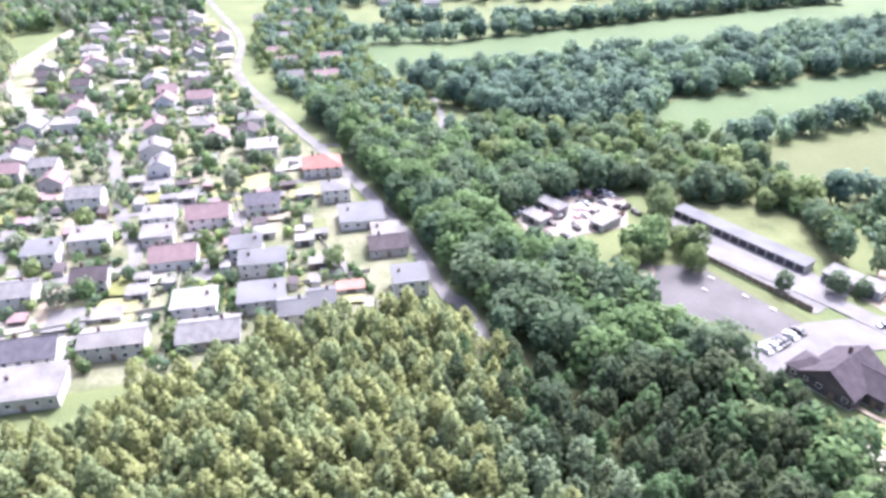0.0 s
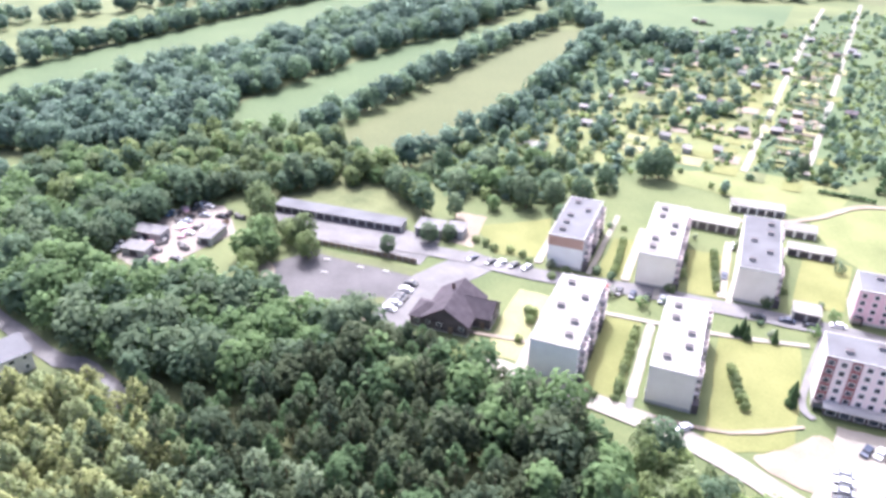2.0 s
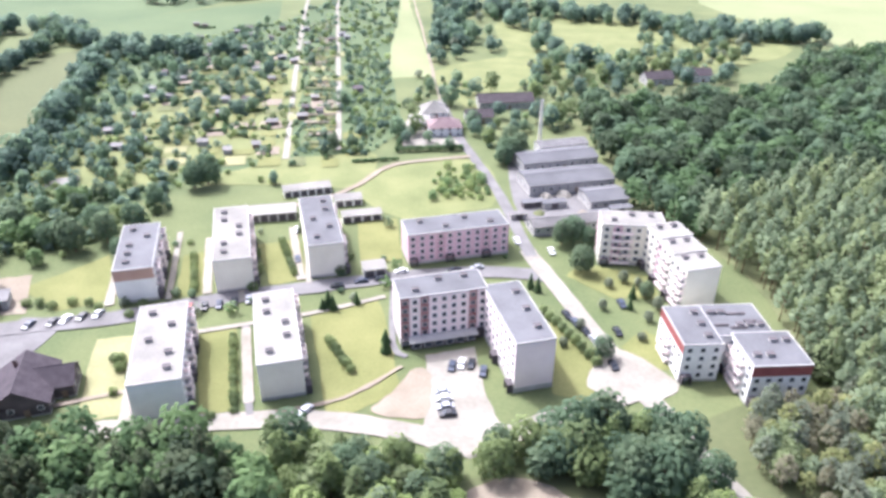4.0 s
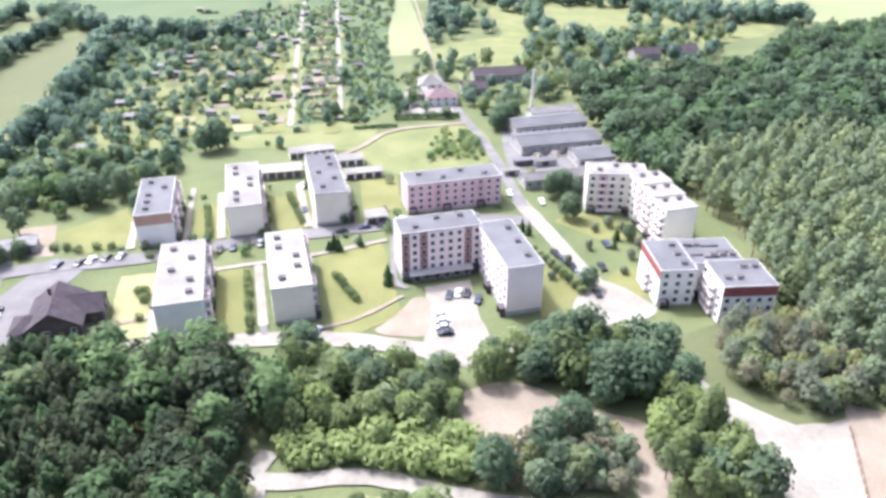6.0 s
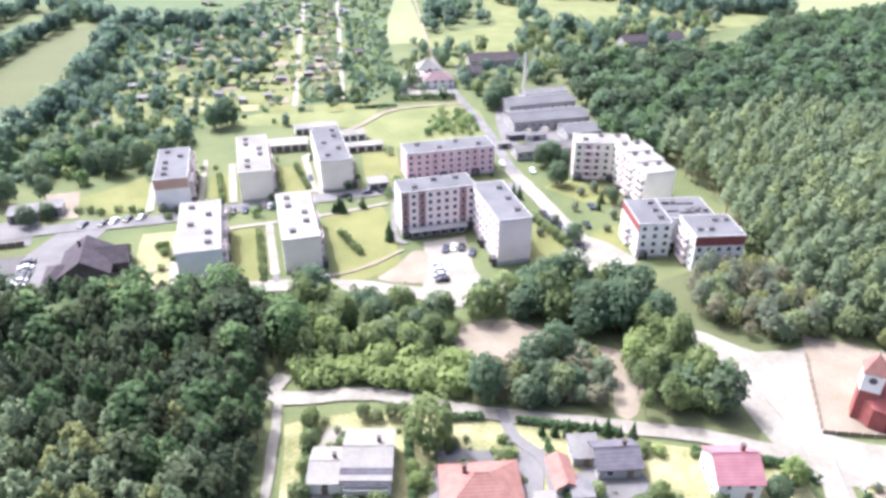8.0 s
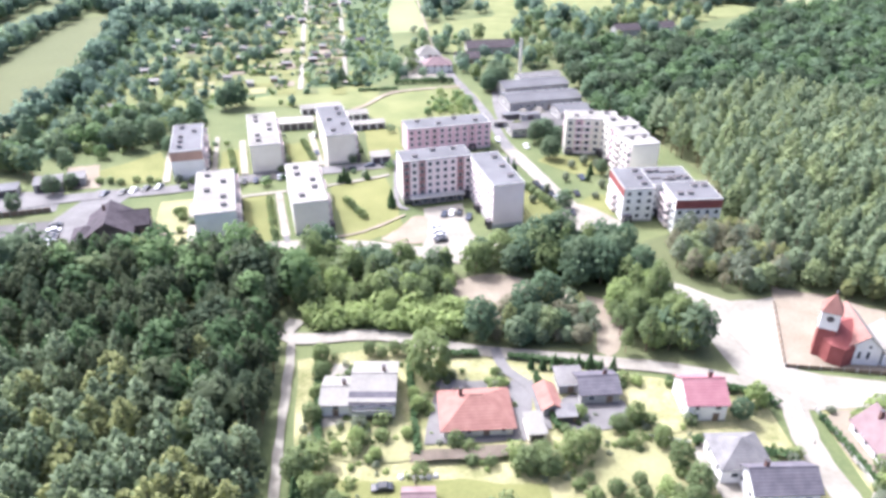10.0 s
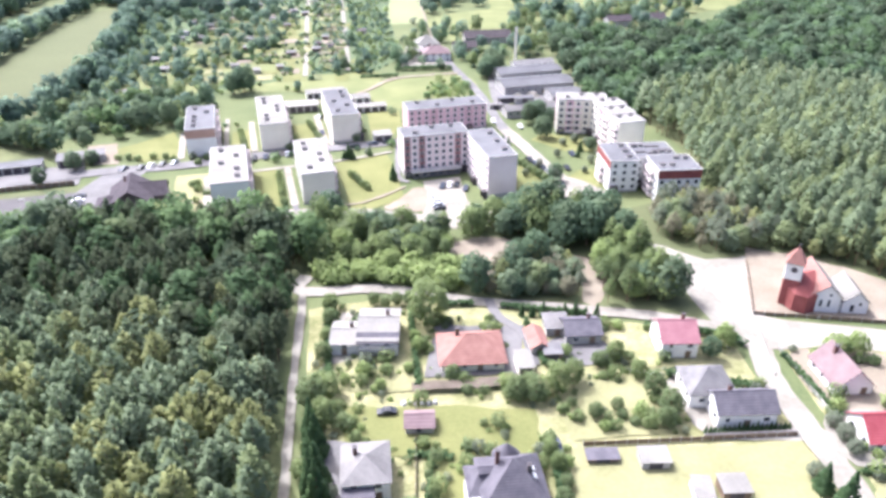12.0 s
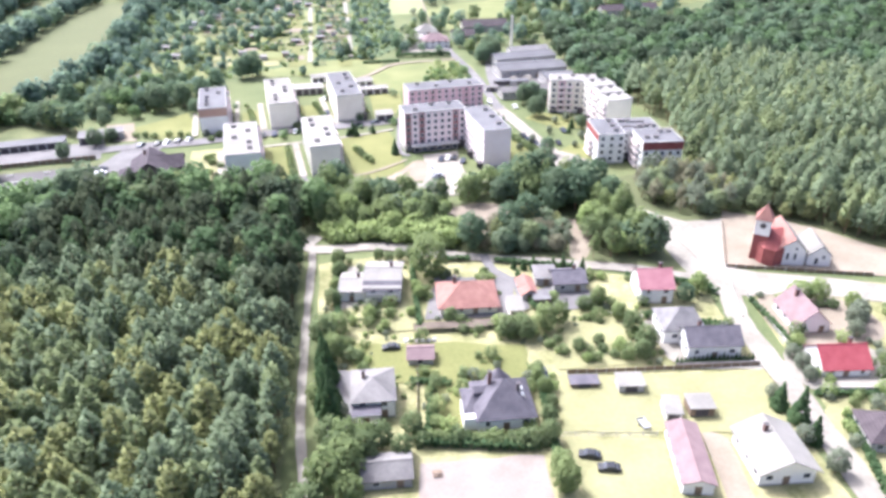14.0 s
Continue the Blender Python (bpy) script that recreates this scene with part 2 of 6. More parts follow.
def road(name, pts, width, mat, label, rag=0.25, thick=0.05):
    """A strip of road with slightly ragged edges."""
    LEVEL[0] += 0.004
    line, sh, rng = curve_through(pts), Shape(), random.Random(len(name) + len(pts))
    left, right = [], []
    for i, p in enumerate(line):
        d = (line[min(i + 1, len(line) - 1)] - line[max(i - 1, 0)]).normalized()
        n = Vector((-d.y, d.x))
        left.append(p + n * (width / 2 + rng.uniform(-rag, rag)))
        right.append(p - n * (width / 2 + rng.uniform(-rag, rag)))
        ROADS.append((p.x, p.y, width / 2))
    z = 0.05 + LEVEL[0]
    for i in range(len(line) - 1):
        sh.slab([(*right[i], z), (*right[i + 1], z), (*left[i + 1], z), (*left[i], z)], thick)
    ob = single(name, sh, mat, 0, 0, 0, label, "road", kind="structure")
    return ob


def patch(name, pts, mat, label, smooth=True, rag=0.4, category="ground"):
    """An area of another ground cover, with an uneven edge."""
    LEVEL[0] += 0.004
    z, rng = 0.02 + LEVEL[0], random.Random(len(pts) * 7 + int(abs(pts[0][0])))
    line = curve_through(pts, 5, True) if smooth else [Vector(a).lerp(Vector(b), k / 5) for a, b in zip(pts, pts[1:] + pts[:1]) for k in range(5)]
    line = [p + Vector((rng.uniform(-rag, rag), rng.uniform(-rag, rag))) for p in line]
    return single(name, Shape().slab([(p.x, p.y, z) for p in line], 0.03), mat, 0, 0, 0, label, category, kind="structure")


single("ground", Shape().slab([(-2400, -2400, 0), (2400, -2400, 0), (2400, 2400, 0), (-2400, 2400, 0)], 1.0), GRASS, 0, 0, 0,
       "rough green and yellowed grassland", "ground", kind="structure")
W_PINES = [(-132, -72), (-138, -40), (-148, -20), (-155, 4), (-159, 26), (-157, 48), (-143, 62), (-122, 67), (-114, 97), (-102, 114), (-86, 118), (-62, 118), (-46, 115), (-36, 102), (-34, 82), (-35, 60), (-32, 30), (-28, 4), (-25, -20), (-25, -72)]
E_PINES = [(66, 348), (70, 310), (72, 235), (90, 216), (98, 190), (97, 150), (97, 122), (106, 104), (128, 88), (150, 66), (210, 100), (280, 240), (340, 400), (380, 495), (290, 472), (215, 440), (168, 368), (110, 354)]
WOOD_1 = [(-158, 65), (-212, 63), (-262, 57), (-292, 54), (-345, 45), (-352, 60), (-304, 72), (-270, 98), (-226, 96), (-206, 86), (-186, 84), (-172, 98), (-158, 104), (-146, 106), (-128, 108), (-116, 116), (-106, 108), (-114, 86), (-124, 72), (-148, 60)]
WOOD_2 = [(-212, 146), (-225, 130), (-250, 100), (-288, 104), (-300, 124), (-270, 156), (-266, 192), (-238, 204), (-210, 208), (-180, 204), (-152, 190), (-146, 176), (-196, 160)]
WOOD_3 = [(-385, 102), (-330, 112), (-300, 128), (-272, 160), (-272, 192), (-296, 216), (-302, 290), (-304, 350), (-292, 400), (-300, 470), (-372, 440), (-378, 380), (-372, 318), (-368, 236), (-378, 180)]
patch("garden_ground", [(-31, 74), (-10, 79), (36, 71), (74, 62), (77, 30), (79, -40), (-14, -40), (-18, -12), (-24, 30)], GARDEN, "patchy dry and green grass of the gardens", False, 0.8)
patch("garden_ground", [(84, 58), (100, 64), (132, 62), (150, 40), (140, -40), (85, -40)], GARDEN, "patchy dry grass of gardens beside the road", False, 0.8)
patch("village_ground", [(-160, -90), (-158, 20), (-175, 54), (-262, 47), (-303, 40), (-364, 27), (-431, 18), (-512, 26), (-600, 14), (-590, -70), (-470, -110), (-380, -95), (-340, -120), (-220, -110)], YARD, "pale trodden ground and dry grass between village houses", False, 1.0)
patch("forest_floor", W_PINES, SOIL, "brown needle-covered floor of the pine wood")
patch("forest_floor", E_PINES, SOIL, "brown needle-covered floor of the large pine wood")
patch("forest_floor", WOOD_1, SOIL, "shaded floor under broadleaved trees")
patch("forest_floor", WOOD_2, SOIL, "shaded floor under broadleaved trees")
patch("forest_floor", WOOD_3, SOIL, "shaded floor under broadleaved trees")
patch("meadow", [(-520, 100), (-500, 190), (-464, 170), (-468, 100)], MEADOW, "bright green meadow between tree rows")
patch("meadow", [(-462, 110), (-452, 170), (-458, 244), (-458, 335), (-464, 520), (-372, 480), (-370, 318), (-368, 236), (-382, 170), (-390, 100)], MEADOW, "long green meadow strip between tree rows")
patch("meadow", [(-292, 204), (-302, 290), (-306, 365), (-292, 440), (-264, 430), (-256, 330), (-240, 215)], MEADOW, "long green meadow strip between tree rows")
patch("dry_meadow", [(-224, 212), (-230, 270), (-244, 340), (-248, 450), (-214, 452), (-190, 330), (-178, 250), (-190, 205)], HAY, "yellowish mown meadow strip")
patch("field", [(-268, 545), (-140, 640), (-112, 480), (-171, 453), (-218, 481)], MEADOW, "wide green field behind the allotments", False)
patch("field", [(-700, 600), (-240, 560), (-200, 900), (-700, 900)], MEADOW, "far pale green field")
patch("crop_field", [(-33, 411), (-6, 417), (-18, 520), (-28, 600), (-36, 680), (-66, 680), (-52, 579)], CROP, "pale yellow crop field strip", False)
patch("crop_field", [(42, 532), (94, 552), (126, 517), (106, 448), (73, 429), (56, 468)], CROP, "pale yellow crop field", False)
patch("crop_field", [(214, 640), (240, 800), (520, 860), (420, 560), (300, 484), (235, 500), (236, 551)], CROP, "pale yellow crop field beyond the wood", False)
patch("field", [(-150, 700), (240, 740), (240, 1000), (-150, 1000)], HAY, "far pale field")
patch("farm_clearing", [(84, 384), (98, 398), (150, 408), (176, 402), (168, 384), (120, 374)], HAY, "pale grass clearing beside the farm")
patch("field", [(9, 426), (29, 433), (35, 375), (15, 371)], LAWN, "bright green paddock")
patch("overgrown_meadow", [(-34, 258), (-25, 282), (16, 290), (21, 250), (6, 240), (-13, 234)], OVERGROWN, "overgrown yellow-green meadow")
patch("lawn", [(-66, 164), (-56, 167), (-47, 133), (-56, 131)], LAWN, "mown lawn between blocks of flats", False)
patch("lawn", [(-37, 175), (-18, 182), (-12, 160), (-9, 142), (-18, 133), (-26, 131)], LAWN, "mown lawn between blocks of flats", False)
patch("lawn", [(-126, 185), (-108, 206), (-101, 192), (-97, 180), (-110, 173)], LAWN, "dry lawn beside a block of flats", False)
patch("lawn", [(-84, 206), (-76, 210), (-68, 184), (-78, 181)], LAWN, "mown lawn between blocks of flats", False)
patch("lawn", [(-62, 214), (-48, 218), (-41, 192), (-52, 189)], LAWN, "mown lawn between blocks of flats", False)
patch("lawn", [(-30, 232), (-16, 235), (-12, 206), (-25, 201)], LAWN, "mown lawn behind the kiosk", False)
patch("lawn", [(-84, 128), (-93, 160), (-78, 164), (-71, 131)], DRYLAWN, "dry lawn beside the hall", False)
patch("lawn", [(29, 140), (26, 164), (33, 172), (46, 150), (40, 136)], LAWN, "mown lawn at the end of a block of flats", False)
patch("lawn", [(52, 150), (50, 160), (58, 168), (64, 160), (60, 150)], LAWN, "small lawn with shrubs", False)
patch("lawn", [(40, 196), (46, 205), (66, 196), (66, 184), (52, 184)], LAWN, "garden in front of flats", False)
patch("farmyard", [(-18, 306), (9, 306), (8, 338), (0, 352), (-16, 352), (-20, 330)], PALE, "pale trodden farmyard", False)
patch("sandy_plot", [(-138, 190), (-127, 193), (-118, 172), (-127, 170)], SAND, "bare sandy plot", False)
patch("workshop_yard", [(32, 222), (27, 250), (28, 298), (64, 306), (70, 250), (66, 226)], PAVING, "worn grey paved workshop yard", False, 0.4)
patch("overgrown_strip", [(-112, 264), (-104, 286), (-66, 290), (-40, 300), (-28, 292), (-34, 262), (-62, 262)], OVERGROWN, "yellow-green strip below the allotments")
patch("allotment_grass", [(-172, 214), (-184, 330), (-212, 455), (-120, 560), (-100, 640), (-40, 640), (-34, 430), (-18, 330), (-30, 300), (-62, 292), (-100, 268), (-118, 240), (-150, 196)], MEADOW, "green grass between the allotments", False, 1.5)
# Lighter grass sheet laid here puts distance haze into the far ground colour.
patch("hazed_pasture", [(-6, 420), (14, 450), (40, 470), (40, 560), (130, 580), (230, 500), (170, 440), (60, 420), (36, 372), (12, 360)], OVERGROWN, "rough pasture beyond the farm, lightened for distance haze", True, 2.0)
patch("allotment_grass", [(-160, 250), (-168, 330), (-120, 420), (-84, 420), (-72, 330), (-66, 292), (-104, 286), (-112, 262)], OVERGROWN, "bright green allotment grass")
patch("sports_court", [(-164, 123), (-158, 140), (-122, 146), (-119, 122), (-145, 112)], ASPHALT, "worn grey asphalt sports court", False, 0.2)
patch("sand_verge", [(-166, 121), (-146, 110), (-120, 119), (-119, 123), (-145, 114), (-163, 125)], SAND, "trodden sandy edge of the sports court", True)
patch("court_corner", [(-140, 114), (-120, 121), (-121, 132), (-130, 124)], HAY, "dry grass corner of the sports court", True)
patch("grass_verge", [(-156, 141), (-123, 150), (-121, 146), (-157, 138)], HAY, "dry grass verge", False)
patch("asphalt_yard", [(-193, 149), (-190, 154), (-145, 168), (-130, 170), (-125, 153), (-160, 143.5), (-170, 141)], PAVING, "grey concrete yard before the garages", False, 0.2)
patch("scrapyard_ground", [(-207, 97), (-221, 128), (-209, 142), (-188, 131), (-189, 108), (-196, 97)], BEIGE, "pale concrete scrapyard ground", False)
patch("car_park", [(-119, 122), (-123, 147), (-118, 170), (-104, 170), (-108, 150), (-110, 132), (-103, 114)], PAVING, "pale paved car park beside the hall", False, 0.2)
patch("car_park", [(-3, 155), (10, 159), (12, 141), (15, 130), (20, 126), (8, 118), (-3, 123), (-2, 141)], PALE, "pale paved car park before the flats", False, 0.2)
patch("sandy_plot", [(-15, 133), (-10, 142), (-6, 149), (-2, 148), (-1, 138), (-3, 131)], SAND, "trodden sandy corner of a lawn", True)
patch("car_park", [(38, 143), (46, 158), (53, 156), (58, 150), (61, 143), (52, 138)], PALE, "white paved car park before new flats", True, 0.2)
patch("dry_grass", [(56, 108), (66, 132), (100, 142), (108, 106), (92, 98), (74, 100)], HAY, "dry grass under young trees")
patch("dry_grass", [(8, 80), (8, 112), (60, 110), (72, 96), (76, 68), (58, 72)], HAY, "dry grass among the copses")
patch("sand_clearing", [(6, 108), (20, 113), (33, 104), (46, 100), (50, 88), (45, 76), (41, 77), (42, 92), (32, 99), (24, 92), (12, 91), (8, 98)], SAND, "bare sand clearing in the scrub")
patch("plaza", [(66, 108), (80, 99), (97, 100), (92, 84), (86, 70), (124, 61), (122, 52), (100, 57), (84, 56), (75, 58), (70, 78)], PALE, "wide bare pale gravel crossing", True)
patch("churchyard", [(94, 106), (83.5, 71), (99, 69), (126, 65), (150, 66), (132, 82), (118, 94), (106, 102)], SAND, "tan sandy churchyard", False)
patch("yard", [(0, -2), (24, 0), (26, -30), (0, -30)], BEIGE, "pale pink-grey paved yard", False)
patch("yard", [(29, 4), (47, 4), (49, -30), (31, -30)], DRYLAWN, "pale sandy yard with parked cars", False)
patch("yard", [(56, 8), (61, 4), (60, -30), (55, -30)], SAND, "sandy strip between houses", False)
patch("dry_lawn", [(29, 24), (60, 24), (76, 26), (78, 8), (62, 6), (48, 6), (29, 6)], DRYLAWN, "dry yellowish lawn", False)
patch("dry_lawn", [(-18, 36), (24, 36), (24, 20), (22, 4), (4, 4), (2, 20), (-16, 24)], LAWN, "mown garden lawn", False, 0.8)
patch("dry_lawn", [(28, 46), (54, 48), (54, 28), (30, 26)], DRYLAWN, "dry yellowish garden grass", False)
patch("garden_ground", [(86, 54), (104, 55), (112, 48), (108, 36), (87, 36)], SAND, "bare sandy garden round a house", True)
patch("garden_ground", [(84.5, 33), (104, 33), (106, 20), (84.5, 19)], PALE, "pale gravel yard of a red-roofed house", True)
patch("garden_ground", [(54, 44), (58, 46), (62, 36), (60, 28), (56, 30)], PALE, "pale gravel yard beside a grey-roofed house", True)
patch("garden_ground", [(60, 29), (76, 30), (77, 26), (60, 26)], PALE, "pale paved strip before a white house", True)
patch("garden_ground", [(30, 60), (42, 60), (42, 52), (30, 50)], PAVING, "paved yard beside a grey bungalow", True)
patch("garden_ground", [(-24, 24), (-14, 24), (-15, 6), (-20, 6)], PAVING, "paved yard beside a white house", True)
patch("garden_ground", [(-20, 53), (-4, 52), (-2, 42), (-20, 42)], DRYLAWN, "vegetable beds and dry grass behind a house", True)
patch("garden_ground", [(84, 12), (100, 14), (100, -4), (84, -12)], DRYLAWN, "dry garden lawn beside the road", True)
patch("garden_ground", [(60, 62), (56, 66), (44, 66), (46, 52), (54, 50)], GARDEN, "patchy garden lawn", True)
patch("terrace", [(-22, 72), (-16, 72), (-17, 52), (-24, 50)], PALE, "white paved forecourt", False)
patch("terrace", [(0, 46), (22, 47), (24, 66), (2, 66)], PAVING, "paving round a bungalow", False)
patch("sandyard", [(-216, -56), (-214, -50), (-194, -48), (-190, -56)], SAND, "bare sandy plot", False)
patch("dry_lawn", [(-196, -16), (-196, -2), (-186, -2), (-186, -18)], LAWN, "green garden lawn", False)
patch("dry_lawn", [(-276, -30), (-262, -31), (-258, -22), (-274, -20)], SAND, "bare sandy plot", False)
patch("dry_lawn", [(-276, -5), (-256, -3), (-257, 22), (-278, 20)], DRYLAWN, "dry lawn", False)

road("main_road", [(-140, 60), (-163, 61), (-172, 58), (-214, 57), (-262, 50), (-303, 43), (-364, 30), (-431, 21), (-512, 30), (-640, 18), (-900, 0)], 4.8, PAVING, "pale grey village road")
road("village_street", [(-216, -90), (-216, -68), (-217, -49), (-220, -30), (-256, -35), (-299, -39), (-350, -43), (-420, -50)], 4.2, PAVING, "pale unpaved village street")
road("village_street", [(-380, -75), (-424, -94), (-465, -106), (-524, -92), (-640, -60)], 9, PALE, "wide pale road beside the wood")
road("village_street", [(-364, 30), (-356, -5), (-348, -43), (-345, -100)], 4.5, PAVING, "pale cross street")
road("village_lane", [(-268, 46), (-262, 12), (-256, -35)], 3.0, PAVING, "narrow pale lane")
road("village_lane", [(-300, 44), (-294, 70), (-300, 100), (-345, 112)], 3.0, PAVING, "narrow pale lane")
road("estate_road", [(-160, 150), (-121, 164), (-93, 170), (-63, 181), (-41, 187), (-14, 194), (14, 198), (34, 196)], 7, PAVING, "pale grey estate road")
road("estate_road", [(-112, 118), (-92, 122), (-74, 126), (-56, 128), (-30, 130), (-6, 126), (8, 122), (30, 132), (52, 142)], 6, PALE, "pale road along the wood's edge")
road("estate_road", [(82, -60), (82, -11), (81, 6), (80, 22), (78, 44), (80, 62), (78, 84), (70, 98), (62, 112), (55, 132), (46, 158), (38, 184), (29, 212)], 5.6, PALE, "pale road past the flats and the church")
road("farm_road", [(30, 208), (21, 262), (10, 306), (4, 336), (-2, 372)], 4.2, PAVING, "grey road past the workshops and the farm")
road("field_track", [(-2, 372), (-6, 410), (-16, 520), (-24, 600), (-34, 700)], 1.6, SAND, "narrow farm track along the crop field", 0.4)
road("sand_track", [(-34, 90), (-34, 82), (-12, 83), (7, 78), (39, 73), (57, 70), (76, 64)], 4.2, PALE, "pale sandy track along the gardens")
road("sand_track", [(-16, -80), (-19, -30), (-22, -8), (-25, 8), (-28, 30), (-31, 56), (-33, 76), (-34, 84)], 2.0, PALE, "narrow pale track along the pine wood")
road("footpath", [(-54, 168), (-44, 131)], 1.8, PAVING, "straight footpath between lawns", 0.1)
road("footpath", [(-38, 132), (-22, 138), (-9, 150)], 1.2, SAND, "trodden footpath", 0.2)
road("footpath", [(-14, 190), (-12, 160), (-8, 154)], 1.8, PAVING, "footpath beside the flats", 0.1)
road("footpath", [(-72, 130), (-80, 158)], 1.5, PAVING, "footpath beside the flats", 0.1)
road("footpath", [(-66, 164), (-36, 174), (-16, 183)], 1.8, PALE, "footpath along the parking strip", 0.1)
road("footpath", [(-95, 132), (-74, 140)], 1.4, SAND, "trodden footpath", 0.1)
road("footpath", [(-80, 180), (-90, 222)], 1.8, PALE, "footpath beside the flats", 0.1)
road("footpath", [(-68, 212), (-58, 180)], 1.8, PALE, "footpath beside the flats", 0.1)
road("footpath", [(-46, 220), (-40, 190)], 1.8, PALE, "footpath beside the flats", 0.1)
for x, y, n in ((-91.9, 192.9, 15), (-65.9, 202.8, 18), (-39.2, 211.3, 18), (-68.5, 145.4, 16), (-41.2, 152.9, 16)):
    road("paved_strip", [(x - 8.2 + 0.259 * n, y - 2.2 - 0.966 * n), (x - 8.2, y - 2.2), (x - 8.2 - 0.259 * n, y - 2.2 + 0.966 * n)], 2.6, PALE, "pale paved strip along a block of flats", 0.15)
road("allotment_path", [(-67, 289), (-78, 360), (-89, 431), (-107, 556), (-118, 640)], 2.7, PALE, "straight pale allotment path")
road("allotment_path", [(-46, 300), (-58, 390), (-70, 474), (-98, 675)], 2.7, PALE, "straight pale allotment path")
road("field_track", [(-80, 238), (-50, 246), (-34, 262), (-20, 284), (12, 294)], 2.6, SAND, "pale track round the meadow")
road("driveway", [(16, 78), (18, 70), (24, 62), (25, 50)], 2.6, PAVING, "curved paved driveway", 0.1)
rng = random.Random(21)


def plots(poly, dx, dy, turn, share, covers):
    """Garden plots of differing ground cover."""
    c, s = math.cos(radians(turn)), math.sin(radians(turn))
    x0, x1, y0, y1 = poly
    y = y0
    while y < y1:
        x = x0
        while x < x1:
            w, d = dx * rng.uniform(0.5, 0.95), dy * rng.uniform(0.5, 0.95)
            if rng.random() < share:
                px, py = x + rng.uniform(0, 3), y + rng.uniform(0, 3)
                px -= (py - y0) * 0.18 if turn == 10 else 0
                if not any((px - a) ** 2 + (py - b) ** 2 < (r + min(w, d) * 0.6) ** 2 for a, b, r in ROADS):
                    mat, lab = rng.choice(covers)
                    corners = [(px + u * w / 2 * c - v * d / 2 * s, py + u * w / 2 * s + v * d / 2 * c) for u, v in ((-1, -1), (1, -1), (1, 1), (-1, 1))]
                    patch("garden_plot", corners, mat, lab, False, 0.25)
            x += dx
        y += dy


GARDEN_COVERS = ((LAWN, "mown grass of a garden plot"), (LAWN, "mown grass of a garden plot"), (DRYLAWN, "dry grass of a garden plot"), (SOIL, "dark tilled bed of a garden plot"), (SAND, "bare sandy ground of a plot"))
plots((-128, -24, 285, 470), 13, 11, 10, 0.8, GARDEN_COVERS)
plots((-285, -168, -75, 30), 15, 13, -8, 0.75, GARDEN_COVERS + ((PAVING, "grey paved yard of a house"), (PAVING, "grey paved yard of a house"), (PALE, "pale gravel yard of a house")))
plots((-560, -300, -85, 20), 19, 16, -8, 0.6, GARDEN_COVERS + ((PAVING, "grey paved yard of a house"), (PALE, "pale gravel yard of a house")))

# ---- buildings ----
MESHES = {}


def window(parent, x, y, z, turn, w=1.3, h=1.4):
    """A window proud of a wall that faces turn degrees (0: to -y)."""
    key = ("window", round(w, 2), round(h, 2))
    if key not in MESHES:
        outline = [(-w / 2, -h / 2), (w / 2, -h / 2), (w / 2, h / 2), (-w / 2, h / 2)]
        MESHES[key] = Shape().prism(outline, -0.06, 0.02).mesh("window", FRAME), Shape().box(-w / 2 + 0.12, w / 2 - 0.12, -0.075, 0.0, -h / 2 + 0.12, h / 2 - 0.12).mesh("pane", GLASS)
    fr, pane = MESHES[key]
    ob = part("window", fr, parent, at=pose(x, y, z, 0, 0, turn))
    part("pane", pane, ob)


def door(parent, x, y, turn, mat, w=1.1, h=2.1):
    key = ("door", w, h, mat.name)
    if key not in MESHES:
        MESHES[key] = Shape().box(-w / 2, w / 2, -0.06, 0.02, 0, h).box(-w / 2 - 0.1, -w / 2, -0.09, 0.02, 0, h + 0.1).box(w / 2, w / 2 + 0.1, -0.09, 0.02, 0, h + 0.1).mesh("door", mat)
    part("door", MESHES[key], parent, at=pose(x, y, 0.02, 0, 0, turn))


def faces(w, d):
    """The four walls of a w x d plan: place of the middle, turn, length."""
    return ((0, -d / 2, 0, w), (w / 2, 0, 90, d), (0, d / 2, 180, w), (-w / 2, 0, -90, d))


def along(cx, cy, turn, s, out=0.0):
    a = radians(turn)
    return cx + s * math.cos(a) + out * math.sin(a), cy + s * math.sin(a) - out * math.cos(a)


TAKEN = []


def chimney(t, x, y, z0, z1, mat=None):
    c = part("chimney", Shape().box(-0.35, 0.35, -0.35, 0.35, 0, z1 - z0), t, mat or CHIMNEY, at=pose(x, y, z0))
    part("cap", Shape().box(-0.45, 0.45, -0.45, 0.45, 0, 0.12), c, DARKWALL, at=pose(0, 0, z1 - z0))


